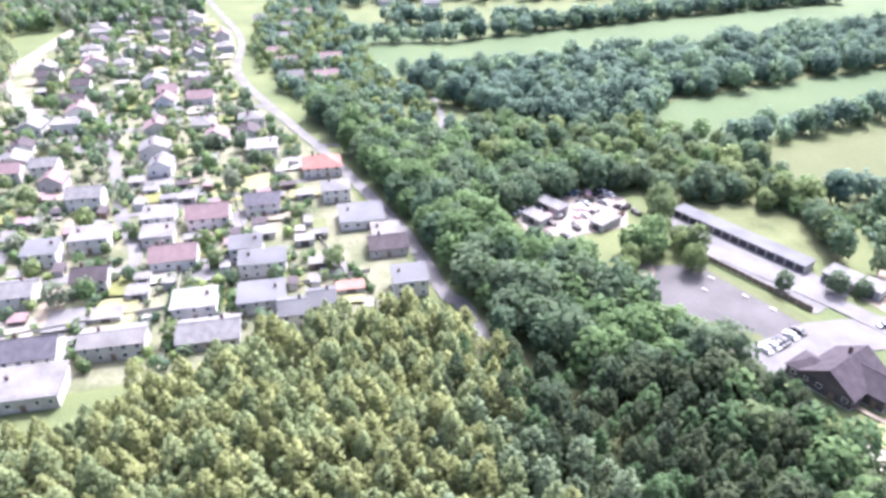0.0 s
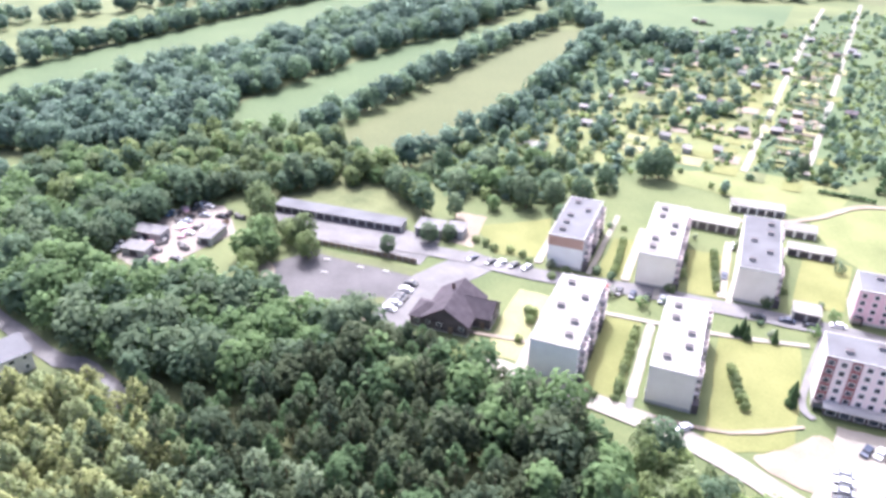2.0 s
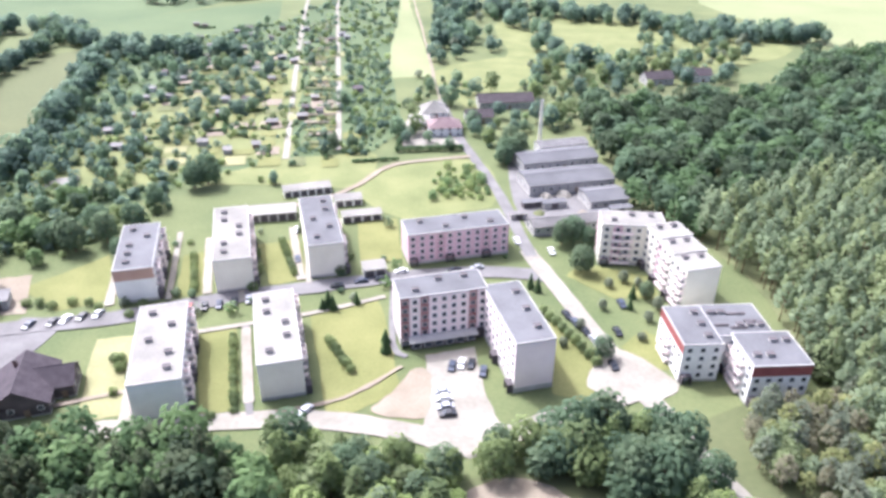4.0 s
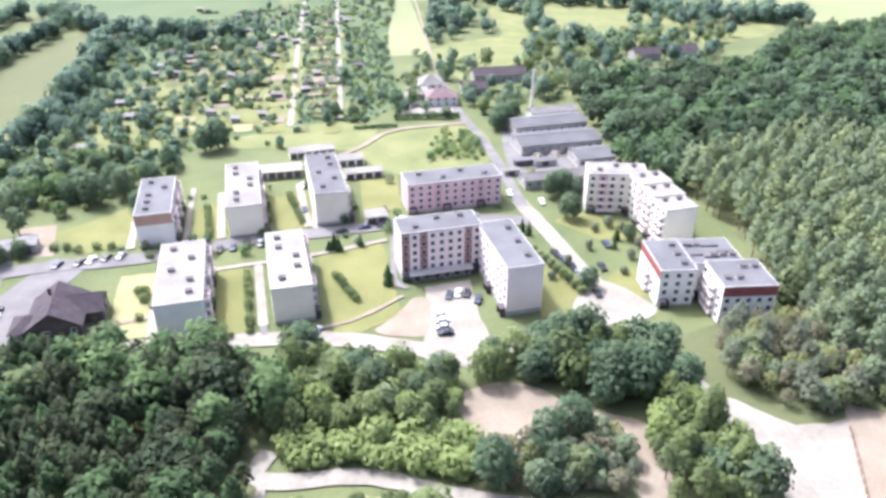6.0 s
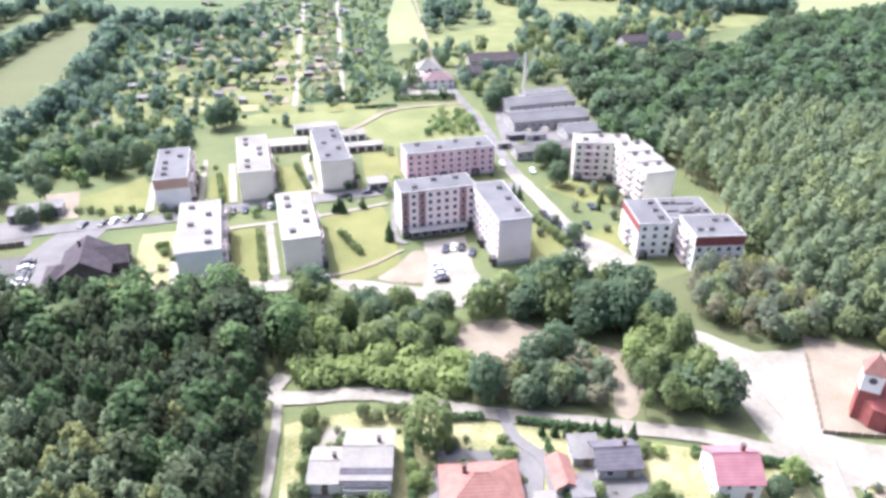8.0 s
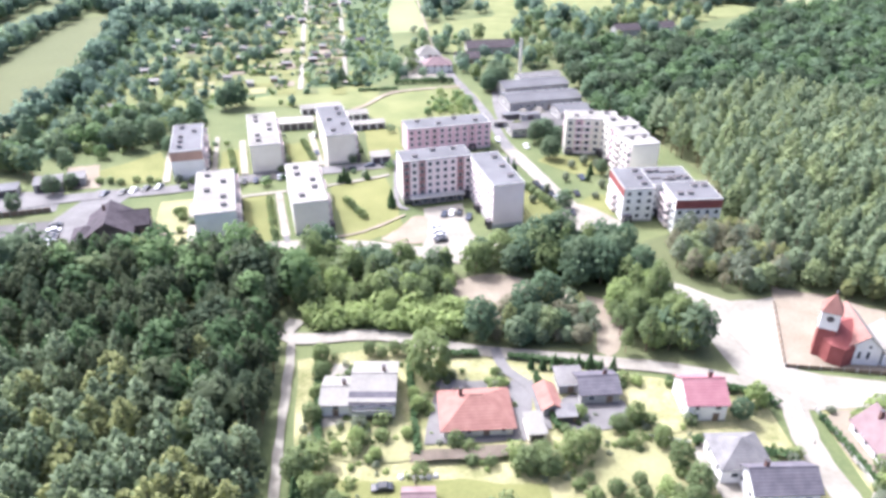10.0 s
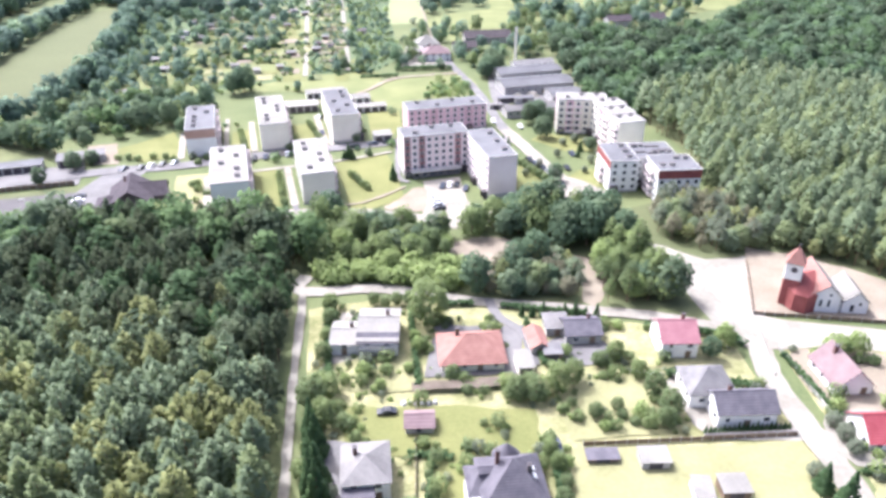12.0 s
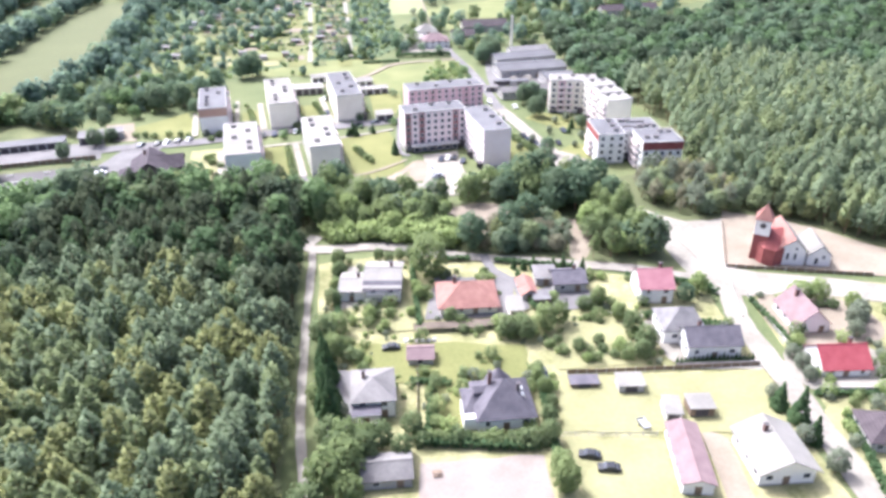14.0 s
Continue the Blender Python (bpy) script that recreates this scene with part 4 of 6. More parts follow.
def church():
    """Tower with brick foot, brick choir, nave and side aisle with gables to the south."""
    t = thing("church", 93.4, 76, -6, "white church with red brick choir and orange-roofed tower", "church")
    TAKEN.append((100, 79, 13))
    part("tower_foot", Shape().box(-1.9, 1.9, -1.9, 1.9, 0, 8.0), t, BRICK, "red brick tower foot", at=pose(0.6, 0.6, 0, 0, 0, -20))
    tower = part("tower", Shape().box(-2.0, 2.0, -2.0, 2.0, 8.0, 12.8).box(-2.15, 2.15, -2.15, 2.15, 12.6, 12.85), t, WHITE, at=pose(0.6, 0.6, 0, 0, 0, -20))
    top = [(-2.35, -2.35), (2.35, -2.35), (2.35, 2.35), (-2.35, 2.35)]
    for i in range(4):
        part("spire", Shape().slab([(*top[i], 12.7), (*top[(i + 1) % 4], 12.7), (0, 0, 16.8)], 0.15), tower, TERRACOTTA)
    for k in range(4):
        m = pose(0, 0, 0, 0, 0, 90 * k)
        part("oculus", Shape().tube(m @ Vector((0, -1.96, 10.9)), m @ Vector((0, -2.06, 10.9)), 0.8, 0.8, 16), tower, DARKWALL)
    part("finial", Shape().tube((0, 0, 16.6), (0, 0, 17.8), 0.06, 0.05, 6).box(-0.35, 0.35, -0.05, 0.05, 17.3, 17.42), tower, METAL)
    ring = [(-0.6, -0.6), (0.6, -3.6), (3.4, -4.9), (6.2, -3.7), (7.4, 4.0), (1.0, 4.0)]
    tops = [5.6, 5.2, 5.0, 5.4, 8.2, 8.2]
    n = len(ring)
    choir = Shape()
    choir.v = [(*p, 0) for p in ring] + [(*p, z) for p, z in zip(ring, tops)]
    choir.f = [[i, (i + 1) % n, n + (i + 1) % n, n + i] for i in range(n)] + [list(range(n - 1, -1, -1))]
    part("choir_wall", choir, t, BRICK, "red brick choir")
    peak = (3.2, 1.2, 8.8)
    for i in range(n):
        a, b = (*ring[i], tops[i] + 0.05), (*ring[(i + 1) % n], tops[(i + 1) % n] + 0.05)
        part("choir_roof", Shape().slab([a, b, peak], 0.14), t, BRICK)
    nave = [(4.8, 0), (12.2, 0), (12.2, 4.8), (8.6, 8.2), (4.8, 5.6)]
    part("nave_wall", Shape().prism(nave, -3.6, 10.5), t, WHITE)
    part("roof", Shape().slab([(4.3, 11, 5.45), (4.3, -4.1, 5.45), (8.6, -4.1, 8.55), (8.6, 11, 8.55)], 0.2), t, TERRACOTTA)
    part("roof", Shape().slab([(12.6, -4.1, 4.75), (12.6, 11, 4.75), (8.6, 11, 8.55), (8.6, -4.1, 8.55)], 0.2), t, PALEFELT, "pale roof slope")
    aisle = [(13.0, 0), (19.2, 0), (19.2, 3.6), (16.2, 6.4), (13.0, 3.8)]
    part("aisle_wall", Shape().prism(aisle, -3.4, 7.0), t, WHITE)
    part("aisle_roof", Shape().slab([(12.7, 7.4, 3.7), (12.7, -3.8, 3.7), (16.2, -3.8, 6.65), (16.2, 7.4, 6.65)], 0.18), t, PALEFELT)
    part("aisle_roof", Shape().slab([(19.6, -3.8, 3.45), (19.6, 7.4, 3.45), (16.2, 7.4, 6.65), (16.2, -3.8, 6.65)], 0.18), t, PALEFELT)
    part("link_wall", Shape().box(12.2, 13.0, -2.6, 6.0, 0, 3.6), t, GREYWALL)
    for x, z, w, h in ((7.4, 3.0, 0.9, 2.2), (9.4, 3.0, 0.9, 2.2), (9.4, 5.4, 0.9, 0.9), (15.4, 1.7, 1.2, 2.2), (17.2, 3.0, 0.9, 1.2)):
        window(t, x, -3.6 if x < 12 else -3.4, z, 0, w, h)
    for y in (-1.0, 2.0, 5.0):
        window(t, 19.2, y, 2.0, 90, 1.0, 1.4)


church()

# village along the main road: east face at x, from y0 to y1
for xf, y0, y1, dep, h, pit, kind, wm, rm, lab in (
        (-172, 44, 54, 9, 5.6, 0.5, "flat", AGED, BITUMEN, "off-white cube house with flat grey roof"),
        (-197, 43, 55, 10, 3.2, 2.2, "gable", GREYWALL, BROWNTILE, "low house with grey-brown roof"),
        (-206, 46, 55, 8, 3.4, 0.5, "flat", GREYWALL, OLDFELT, "low grey house with pale flat roof"),
        (-218, 38, 53, 13, 3.6, 0.4, "flat", AGED, BITUMEN, "wide flat-roofed house beside the road"),
        (-242, 36, 46, 9, 5.2, 1.6, "hip", AGED, ETERNIT, "off-white house with pale roof"),
        (-266, 33, 48, 12, 4.4, 3.2, "hip", AGED, TERRACOTTA, "house with orange-red roof"),
        (-167, 10, 18, 9, 5.4, 1.8, "gable", AGED, BITUMEN, "off-white semi-detached house with grey roof"),
        (-169, 18.5, 26, 9, 5.4, 1.8, "gable", AGED, BITUMEN, "off-white semi-detached house with grey roof"),
        (-178, 0, 13, 10, 4.6, 0.5, "flat", AGED, BITUMEN, "off-white house with flat grey roof"),
        (-166, -17, -1, 11, 3.2, 2.4, "gable", GREYWALL, ETERNIT, "wide low house with grey roof"),
        (-181, -18, -6, 9, 4.8, 0.5, "flat", AGED, OLDFELT, "off-white house with pale flat roof"),
        (-170, -41, -25, 9, 4.8, 1.4, "gable", AGED, OLDFELT, "greyish cream house with pale roof and terrace"),
        (-171, -60, -46, 10, 4.8, 3.2, "gable", AGED, SLATE, "off-white house with dark slate roof"),
        (-156, -60, -44, 12, 4.2, 0.5, "flat", AGED, OLDFELT, "large off-white flat-roofed house beside the wood"),
        (-206, -46, -36, 9, 4.6, 2.4, "gable", AGED, BROWNTILE, "off-white house with brown roof"),
        (-204, -68, -56, 10, 4.6, 2.2, "gable", AGED, ETERNIT, "greyish cream house with pale roof"),
        (-211, -24, -10, 10, 4.2, 3.0, "gable", AGED, PINKTILE, "off-white house with faded red roof"),
        (-235, -12, 2, 10, 5.2, 3.2, "gable", BLUSH, PINKTILE, "pinkish house with red-brown roof"),
        (-240, 8, 20, 9, 4.8, 2.6, "gable", AGED, SLATE, "house with dark grey roof"),
        (-198, 2, 16, 8, 5.2, 0.5, "flat", AGED, BITUMEN, "greyish cream house with flat grey roof"),
        (-209, 0, 10, 8, 5.4, 0.5, "flat", AGED, BITUMEN, "greyish cream house with flat grey roof"),
        (-266, -53, -41, 10, 5.6, 2.4, "gable", AGED, ETERNIT, "off-white house with pale grey gable"),
        (-227, -62, -52, 9, 5.4, 0.6, "flat", AGED, BITUMEN, "off-white house with flat roof and balcony"),
        (-232, -49, -37, 9, 5.4, 0.5, "flat", AGED, OLDFELT, "off-white house with pale flat roof"),
        (-242, -27, -16, 9, 4.6, 0.5, "flat", AGED, OLDFELT, "greyish cream house with pale flat roof"),
        (-229, -27, -17, 8, 4.2, 0.5, "flat", AGED, OLDFELT, "greyish cream house with pale flat roof"),
        (-304, -70, -60, 9, 5, 2.2, "gable", AGED, ETERNIT, "off-white house with grey roof"),
        (-302, -82, -73, 9, 5, 2.6, "gable", AGED, PINKTILE, "greyish cream house with rose roof"),
        (-292, 67, 78, 9, 4, 1.4, "gable", AGED, OLDFELT, "off-white house among the trees"),
        (-280, 92, 101, 8, 4, 2.4, "gable", GREYWALL, ETERNIT, "grey house among the trees"),
        (-338, 62, 72, 9, 4, 3.0, "hip", GREYWALL, SLATE, "house with dark roof among the trees")):
    house(xf - dep / 2, (y0 + y1) / 2, y1 - y0, dep, 90 - 8, h, pit, kind, wm, rm, lab, "village houses", storeys=2 if h > 4.3 else 1, glaze=(0,))
for sx, sy, w, d, rm in ((-190, -36, 8, 5, OLDFELT), (-181, 32, 8, 4, TERRACOTTA), (-200, -28, 6, 5, ETERNIT), (-250, 30, 6, 4, OLDFELT), (-215, 24, 6, 4, OLDFELT), (-262, -12, 6, 4, OLDFELT), (-225, 12, 7, 5, OLDFELT), (-284, -30, 6, 5, OLDFELT), (-168, 36, 5, 7, OLDFELT)):
    shed(sx, sy, w, d, 82, 2.4, GREYWALL, rm, "small garden shed with weathered roof")
rng = random.Random(5)
for x in range(-590, -285, 21):
    for y in range(-120, 26, 20):
        px, py = x + rng.uniform(-5, 5), y + rng.uniform(-4, 4)
        if any((px - a) ** 2 + (py - b) ** 2 < (r + 7) ** 2 for a, b, r in ROADS) or any((px - a) ** 2 + (py - b) ** 2 < (r + 7) ** 2 for a, b, r in TAKEN):
            continue
        if py < -95 and px < -420 or px < -480 and py < -70:
            continue
        style = rng.choice((("gable", 2.6, AGED, ETERNIT, "off-white house with weathered grey roof"), ("flat", 0.5, AGED, OLDFELT, "greyish cream house with pale flat roof"), ("hip", 2.2, AGED, OLDFELT, "off-white house with pale hip roof"), ("gable", 3, AGED, PINKTILE, "off-white house with faded red roof"), ("gable", 2.4, AGED, BROWNTILE, "greyish cream house with brown roof")))
        if rng.random() < 0.82:
            house(px, py, rng.uniform(9, 13), rng.uniform(8, 11), 82 + rng.uniform(-6, 6), rng.uniform(3.4, 5.4), style[1], style[0], style[2], style[3], style[4], "distant village houses", glaze=(0,) if px > -400 else (), ridge=rng.choice("xy"))
        else:
            shed(px, py, 7, 5, 82, 2.5, GREYWALL, OLDFELT, "small garden shed with weathered roof")
for x, y in ((-400, 48), (-430, 50), (-455, 44), (-395, 66), (-490, 60), (-520, 62), (-550, 50), (-430, 75), (-560, 80), (-600, 110), (-580, 150), (-560, 180)):
    house(x, y, 13, 9, 84, 4, 2.4, "gable", AGED, rng.choice((ETERNIT, PINKTILE, OLDFELT)), "distant house along the village road", "distant village houses", glaze=())
for k in range(120):
    x, y = rng.uniform(-290, -162), rng.uniform(-74, 34)
    if any((x - a) ** 2 + (y - b) ** 2 < (r + 2.5) ** 2 for a, b, r in ROADS + TAKEN):
        continue
    shed(x, y, rng.uniform(3, 6), rng.uniform(2.5, 4), rng.choice((82, 172)), rng.uniform(2, 2.6), rng.choice((WOOD, AGED, GREYWALL)), rng.choice((ETERNIT, OLDFELT, BROWNTILE, PINKTILE)), "small outbuilding behind a village house")
# tilled beds between the two allotment paths
for k in range(46):
    y = 300 + 5.4 * k
    x0, x1 = -65.8 - (y - 292) * 0.144, -43.5 - (y - 305) * 0.13
    a, b = sorted((rng.uniform(0.1, 0.9), rng.uniform(0.1, 0.9)))
    if b - a < 0.2:
        continue
    xa, xb = x0 + (x1 - x0) * a, x0 + (x1 - x0) * b
    patch("vegetable_bed", [(xa, y), (xb, y + 0.8), (xb, y + rng.uniform(2.4, 4.6)), (xa, y + rng.uniform(2.2, 3.6))], rng.choice((SOIL, TILLED, TILLED, SAND, LAWN)), "tilled brown vegetable bed of an allotment", False, 0.2)
# allotment huts
for k in range(60):
    x, y = rng.uniform(-150, -22), rng.uniform(275, 560)
    x -= (y - 290) * 0.18
    if y < 300 and x > -60 or any((x - a) ** 2 + (y - b) ** 2 < (r + 4) ** 2 for a, b, r in ROADS + TAKEN):
        continue
    shed(x, y, rng.uniform(3.5, 5.5), rng.uniform(3, 4.5), rng.choice((10, 100)) + rng.uniform(-8, 8), 2.2, rng.choice((WOOD, WHITE, GREYWALL)), rng.choice((ETERNIT, OLDFELT, BROWNTILE)), "small weathered allotment hut among bushes", "allotment huts")
single("sand_pit_cover", Shape().box(-6, 6, -5, 5, 0, 0.3), PALEFELT, -150, 262, 20, "pale flat sheet lying in the grass", "cover")

for x, y, r, hgt, mat in ((40, 254, 3.2, 2.2, PALE), (47, 256, 3.6, 2.4, PALE), (52, 240, 2.6, 1.6, SAND), (36, 240, 2.4, 1.4, SOIL)):
    sh, g = Shape(), random.Random(int(x))
    ring = [(r * g.uniform(0.8, 1.15) * math.cos(a), r * g.uniform(0.8, 1.15) * math.sin(a), 0) for a in [2 * math.pi * i / 14 for i in range(14)]]
    mid = [(p[0] * 0.5 + g.uniform(-0.3, 0.3), p[1] * 0.5, hgt * g.uniform(0.55, 0.8)) for p in ring]
    sh.v = [*ring, *mid, (0.2, 0.1, hgt)]
    sh.f = [[i, (i + 1) % 14, 14 + (i + 1) % 14, 14 + i] for i in range(14)] + [[14 + i, 14 + (i + 1) % 14, 28] for i in range(14)]
    single("mound", sh, mat, x, y, 0, "loose heap of pale gravel in the works yard", "mound", "heaps", 0.0)
for x, y, w, d in ((34, 246, 8, 2.6), (58, 238, 7, 2.6), (42, 246, 9, 3), (66, 242, 8, 2.8), (28, 236, 6, 2.4)):
    shed(x, y, w, d, 14, 2.4, rng.choice((GREYWALL, WHITE, DARKWALL)), rng.choice((OLDFELT, BITUMEN)), "low container shed in the works yard", "containers", 0.1, name="container")

# ---- cars ----


def car_meshes(paint):
    s = Shape().prism([(-2.15, 0.35), (-2.12, 0.8), (-1.2, 0.95), (1.6, 1.0), (2.1, 0.92), (2.15, 0.35), (1.7, 0.25), (-1.7, 0.25)], -0.86, 0.86)
    g = Shape().prism([(-1.15, 0.94), (-0.6, 1.4), (0.95, 1.42), (1.55, 0.98)], -0.78, 0.78)
    r = Shape().prism([(-0.72, 1.36), (-0.55, 1.44), (0.9, 1.47), (1.08, 1.38)], -0.76, 0.76)
    return s.mesh("body", paint), g.mesh("cabin_glass", GLASS), r.mesh("roof", paint)


CARS = [car_meshes(p) for p in PAINTS]
WHEEL = Shape().tube((0, -0.1, 0), (0, 0.1, 0), 0.32, 0.32, 12).mesh("wheel", TYRE)
CAR_WORDS = ("black", "white", "dark blue", "silver grey", "dark red", "blue")


def car(x, y, rot, k):
    t = thing("car", x, y, rot, CAR_WORDS[k] + " parked passenger car", "car", "parked cars", 0.1)
    part("body", CARS[k][0], t)
    part("cabin_glass", CARS[k][1], t)
    part("roof", CARS[k][2], t)
    for dx in (-1.35, 1.35):
        for dy in (-0.8, 0.8):
            part("wheel", WHEEL, t, at=pose(dx, dy, 0.32))


for x, y, r, k in ((-8, 34, 5, 0), (32.5, -0.6, -10, 0), (35.6, -4, -5, 0), (26.5, 24, 100, 2), (3, 132, 10, 0), (2.4, 134.5, 10, 3), (2, 137.5, 10, 1), (1.4, 140, 10, 3), (4, 150, 80, 2), (6.5, 151, 80, 1), (9, 151, 80, 0), (12, 148, 80, 2), (-31, 132.5, 60, 1), (46, 151, 100, 0), (41, 166, 110, 0), (39, 170, 110, 2), (37, 174, 110, 0), (43, 162, 110, 3),
                   (-108, 167, 80, 0), (-114, 165.6, 80, 2), (-105, 168.6, 80, 1), (-101, 170, 80, 0), (-97, 171.5, 80, 3), (-68, 176, 100, 0), (-64, 177, 100, 2), (-60, 178.5, 100, 0), (-56, 180, 100, 3), (-72, 175, 100, 4), (-31, 188, 15, 0), (-24, 191, 15, 2), (-18, 192.5, 15, 0), (-12, 197, 15, 1), (26, 218, 100, 1), (37, 211, 100, 1), (50, 166, 100, 0), (54, 180, 100, 2),
                   (-120, 142, 10, 0), (-119, 138.5, 10, 1), (-118, 135, 10, 0), (-117, 131, 10, 3), (-116.4, 128, 10, 1), (-117.5, 133, 10, 0), (-50, 224, 80, 1), (-47, 200, 105, 0), (-46, 204, 105, 2), (5, 198, 15, 0), (12, 200, 15, 3), (-172, 38, 90, 1), (-205, 30, 90, 1), (-186, -26, 90, 3), (-162, -70, 90, 4)):
    car(x, y, r, k)
rng = random.Random(8)
for k in range(26):
    x, y = rng.uniform(-219, -189), rng.uniform(99, 139)
    if y < 118 and x < -212 or y > 132 and x > -196:
        continue
    car(x, y, rng.choice((20, 110)) + rng.uniform(-15, 15), rng.choice((1, 1, 3, 0, 5, 3)))
for k in range(46):
    x, y = rng.uniform(-218, -190), rng.uniform(99, 139)
    if y < 118 and x < -211 or y > 132 and x > -196 or any((x - a) ** 2 + (y - b) ** 2 < 4 for a, b, r in TAKEN):
        continue
    TAKEN.append((x, y, 1.0))
    w = rng.uniform(1.0, 2.2)
    ridge = [(w * (1 - k / 4), rng.uniform(0.4, 1.8)) for k in range(9)]
    sh = Shape().prism([(-w, 0), (w, 0)] + ridge, -rng.uniform(0.5, 1.2), rng.uniform(0.5, 1.2))
    single("scrapped_machine", sh, rng.choice((GREYWALL, WOOD, ETERNIT, ROSE, DARKWALL, OLDFELT)), x, y, rng.uniform(0, 180), "dented scrapped machine standing in the scrapyard", "scrap", "scrapped machines", 0.08)
for x, y, w, d in ((-210, 112, 12, 5), (-203, 103, 9, 5), (-192, 124, 5, 10)):
    shed(x, y, w, d, 20, 2.8, GREYWALL, ETERNIT, "grey scrapyard shed with fibre-cement roof", "scrapyard sheds")
single("garden_bench", Shape().box(-0.9, 0.9, -0.35, 0.35, 0.68, 0.75).box(-0.9, 0.9, -0.8, -0.55, 0.4, 0.46).box(-0.9, 0.9, 0.55, 0.8, 0.4, 0.46).box(-0.7, -0.6, -0.7, 0.7, 0, 0.68).box(0.6, 0.7, -0.7, 0.7, 0, 0.68), WOOD, 3, -5, 8, "dark wooden picnic table", "table", z=0.1)
trailer = thing("trailer", 45, 8, 20, "small grey flatbed trailer parked on the grass", "trailer", z=0.06)
part("bed", Shape().box(-0.8, 0.8, -1.4, 1.4, 0.5, 0.6).box(-0.8, -0.74, -1.4, 1.4, 0.6, 0.95).box(0.74, 0.8, -1.4, 1.4, 0.6, 0.95).box(-0.74, 0.74, 1.34, 1.4, 0.6, 0.95), trailer, METAL)
part("drawbar", Shape().tube((-0.5, -1.4, 0.5), (0, -2.6, 0.45), 0.05, 0.05).tube((0.5, -1.4, 0.5), (0, -2.6, 0.45), 0.05, 0.05), trailer, DARKWALL)
for k in (-0.9, 0.9):
    part("wheel", WHEEL, trailer, at=pose(k, 0, 0.32, 0, 0, 90))

for x, y, r in ((-146, 131, 20), (-139, 140, 16), (-131, 143, 16), (-151, 137, 30)):
    single("concrete_block", Shape().prism([(-1.1, 0), (1.1, 0), (1.0, 0.45), (-1.0, 0.45)], -0.35, 0.35), STONE, x, y, r, "pale concrete block beside the sports court", "block", "concrete blocks", 0.07)

# ---- fences and walls ----


def fence(x0, y0, x1, y1, h, mat, label, gap=2.2, board=True):
    n = max(1, int(math.hypot(x1 - x0, y1 - y0) / gap))
    length = math.hypot(x1 - x0, y1 - y0)
    t = thing("fence", x0, y0, math.degrees(math.atan2(y1 - y0, x1 - x0)), label, "fence", "garden fences")
    key = ("fence", round(length / n, 2), h, mat.name, board)
    if key not in MESHES:
        g = length / n
        MESHES[key] = (Shape().box(-0.07, 0.07, -0.07, 0.07, 0, h + 0.1).mesh("post", STONE),
                       Shape().box(0.07, g - 0.07, -0.025, 0.025, 0.12, h).mesh("panel", mat) if board else Shape().box(0.07, g - 0.07, -0.02, 0.02, h - 0.15, h).box(0.07, g - 0.07, -0.02, 0.02, 0.3, 0.4).mesh("panel", mat))
    for k in range(n + 1):
        part("post", MESHES[key][0], t, at=pose(k * length / n, 0, 0))
        if k < n:
            part("panel", MESHES[key][1], t, at=pose(k * length / n, 0, 0))


fence(32, 24.5, 76, 27, 1.2, WOOD, "low wooden fence along a dry lawn")
fence(57, 26.6, 76, 27.4, 1.3, STONE, "pale concrete fence before a white house", 1.6)
fence(28, 5, 47, 5, 1.1, METAL, "thin metal fence at a yard", 2.4, False)
fence(82.5, 68, 79, 46, 1.3, STONE, "pale fence beside the road", 2.4)
fence(83.5, 70.8, 99, 68.8, 1.1, WOOD, "low brown churchyard fence with pale posts", 2.4)
fence(99.4, 68.7, 122, 65.6, 1.1, WOOD, "low brown churchyard fence with pale posts", 2.4)
fence(91.5, 98, 83.5, 71.2, 1.1, WOOD, "low brown churchyard fence with pale posts", 2.4)
fence(85, 18, 104, 18, 1.3, STONE, "grey concrete garden wall", 2.4)
fence(84, 56, 86, 30, 1.2, STONE, "pale garden wall beside the road", 2.4)
fence(-161.4, 142.5, -126.5, 152.6, 1.8, WOOD, "dark wooden wall between court and yard", 2.4)
fence(-1, 4, -2, 40, 1.2, WOOD, "brown wooden garden fence on grass", 2.4)
fence(-24, 48, -14, -20, 1.3, METAL, "wire fence along the track", 2.6, False)
fence(46, 48, 54, 46, 1.0, FRAME, "low white garden fence", 2.0)
for x0, y0, x1, y1 in ((-190, -68, -190, 40), (-222, -14, -160, -22), (-222, 6, -180, 2), (-240, 26, -180, 34), (-230, -70, -160, -66), (-280, 4, -226, 6), (-290, -20, -250, -16)):
    fence(x0, y0, x1, y1, 1.4, GREYWALL, "grey garden fence between village plots", 3.0)

# ---- plants ----
TUFT = np.array([(1, 0, 0), (-0.5, 0.87, 0), (-0.5, -0.87, 0), (0, 0, 1)], float)
TUFT_F = np.array([(0, 1, 3), (1, 2, 3), (2, 0, 3)])


def tufts(centres, radii, out, rng, shape=(1.1, 1.1, 0.66), stray=0.35):
    """Small uneven tufts of leaves that face the directions out: vertices and triangles."""
    n = len(centres)
    z = out + rng.normal(0, stray, (n, 3))
    z /= np.linalg.norm(z, axis=1)[:, None]
    x = np.cross(z, rng.normal(size=(n, 3)))
    x /= np.linalg.norm(x, axis=1)[:, None]
    R = np.stack([x, np.cross(z, x), z], 2)
    local = TUFT[None] * rng.uniform(0.65, 1.5, (n, 4, 1)) * np.array(shape)
    v = np.einsum("nij,nkj->nki", R, local) * np.asarray(radii)[:, None, None] + np.asarray(centres)[:, None, :]
    f = TUFT_F[None] + 4 * np.arange(n)[:, None, None]
    return v.reshape(-1, 3), f.reshape(-1, 3)


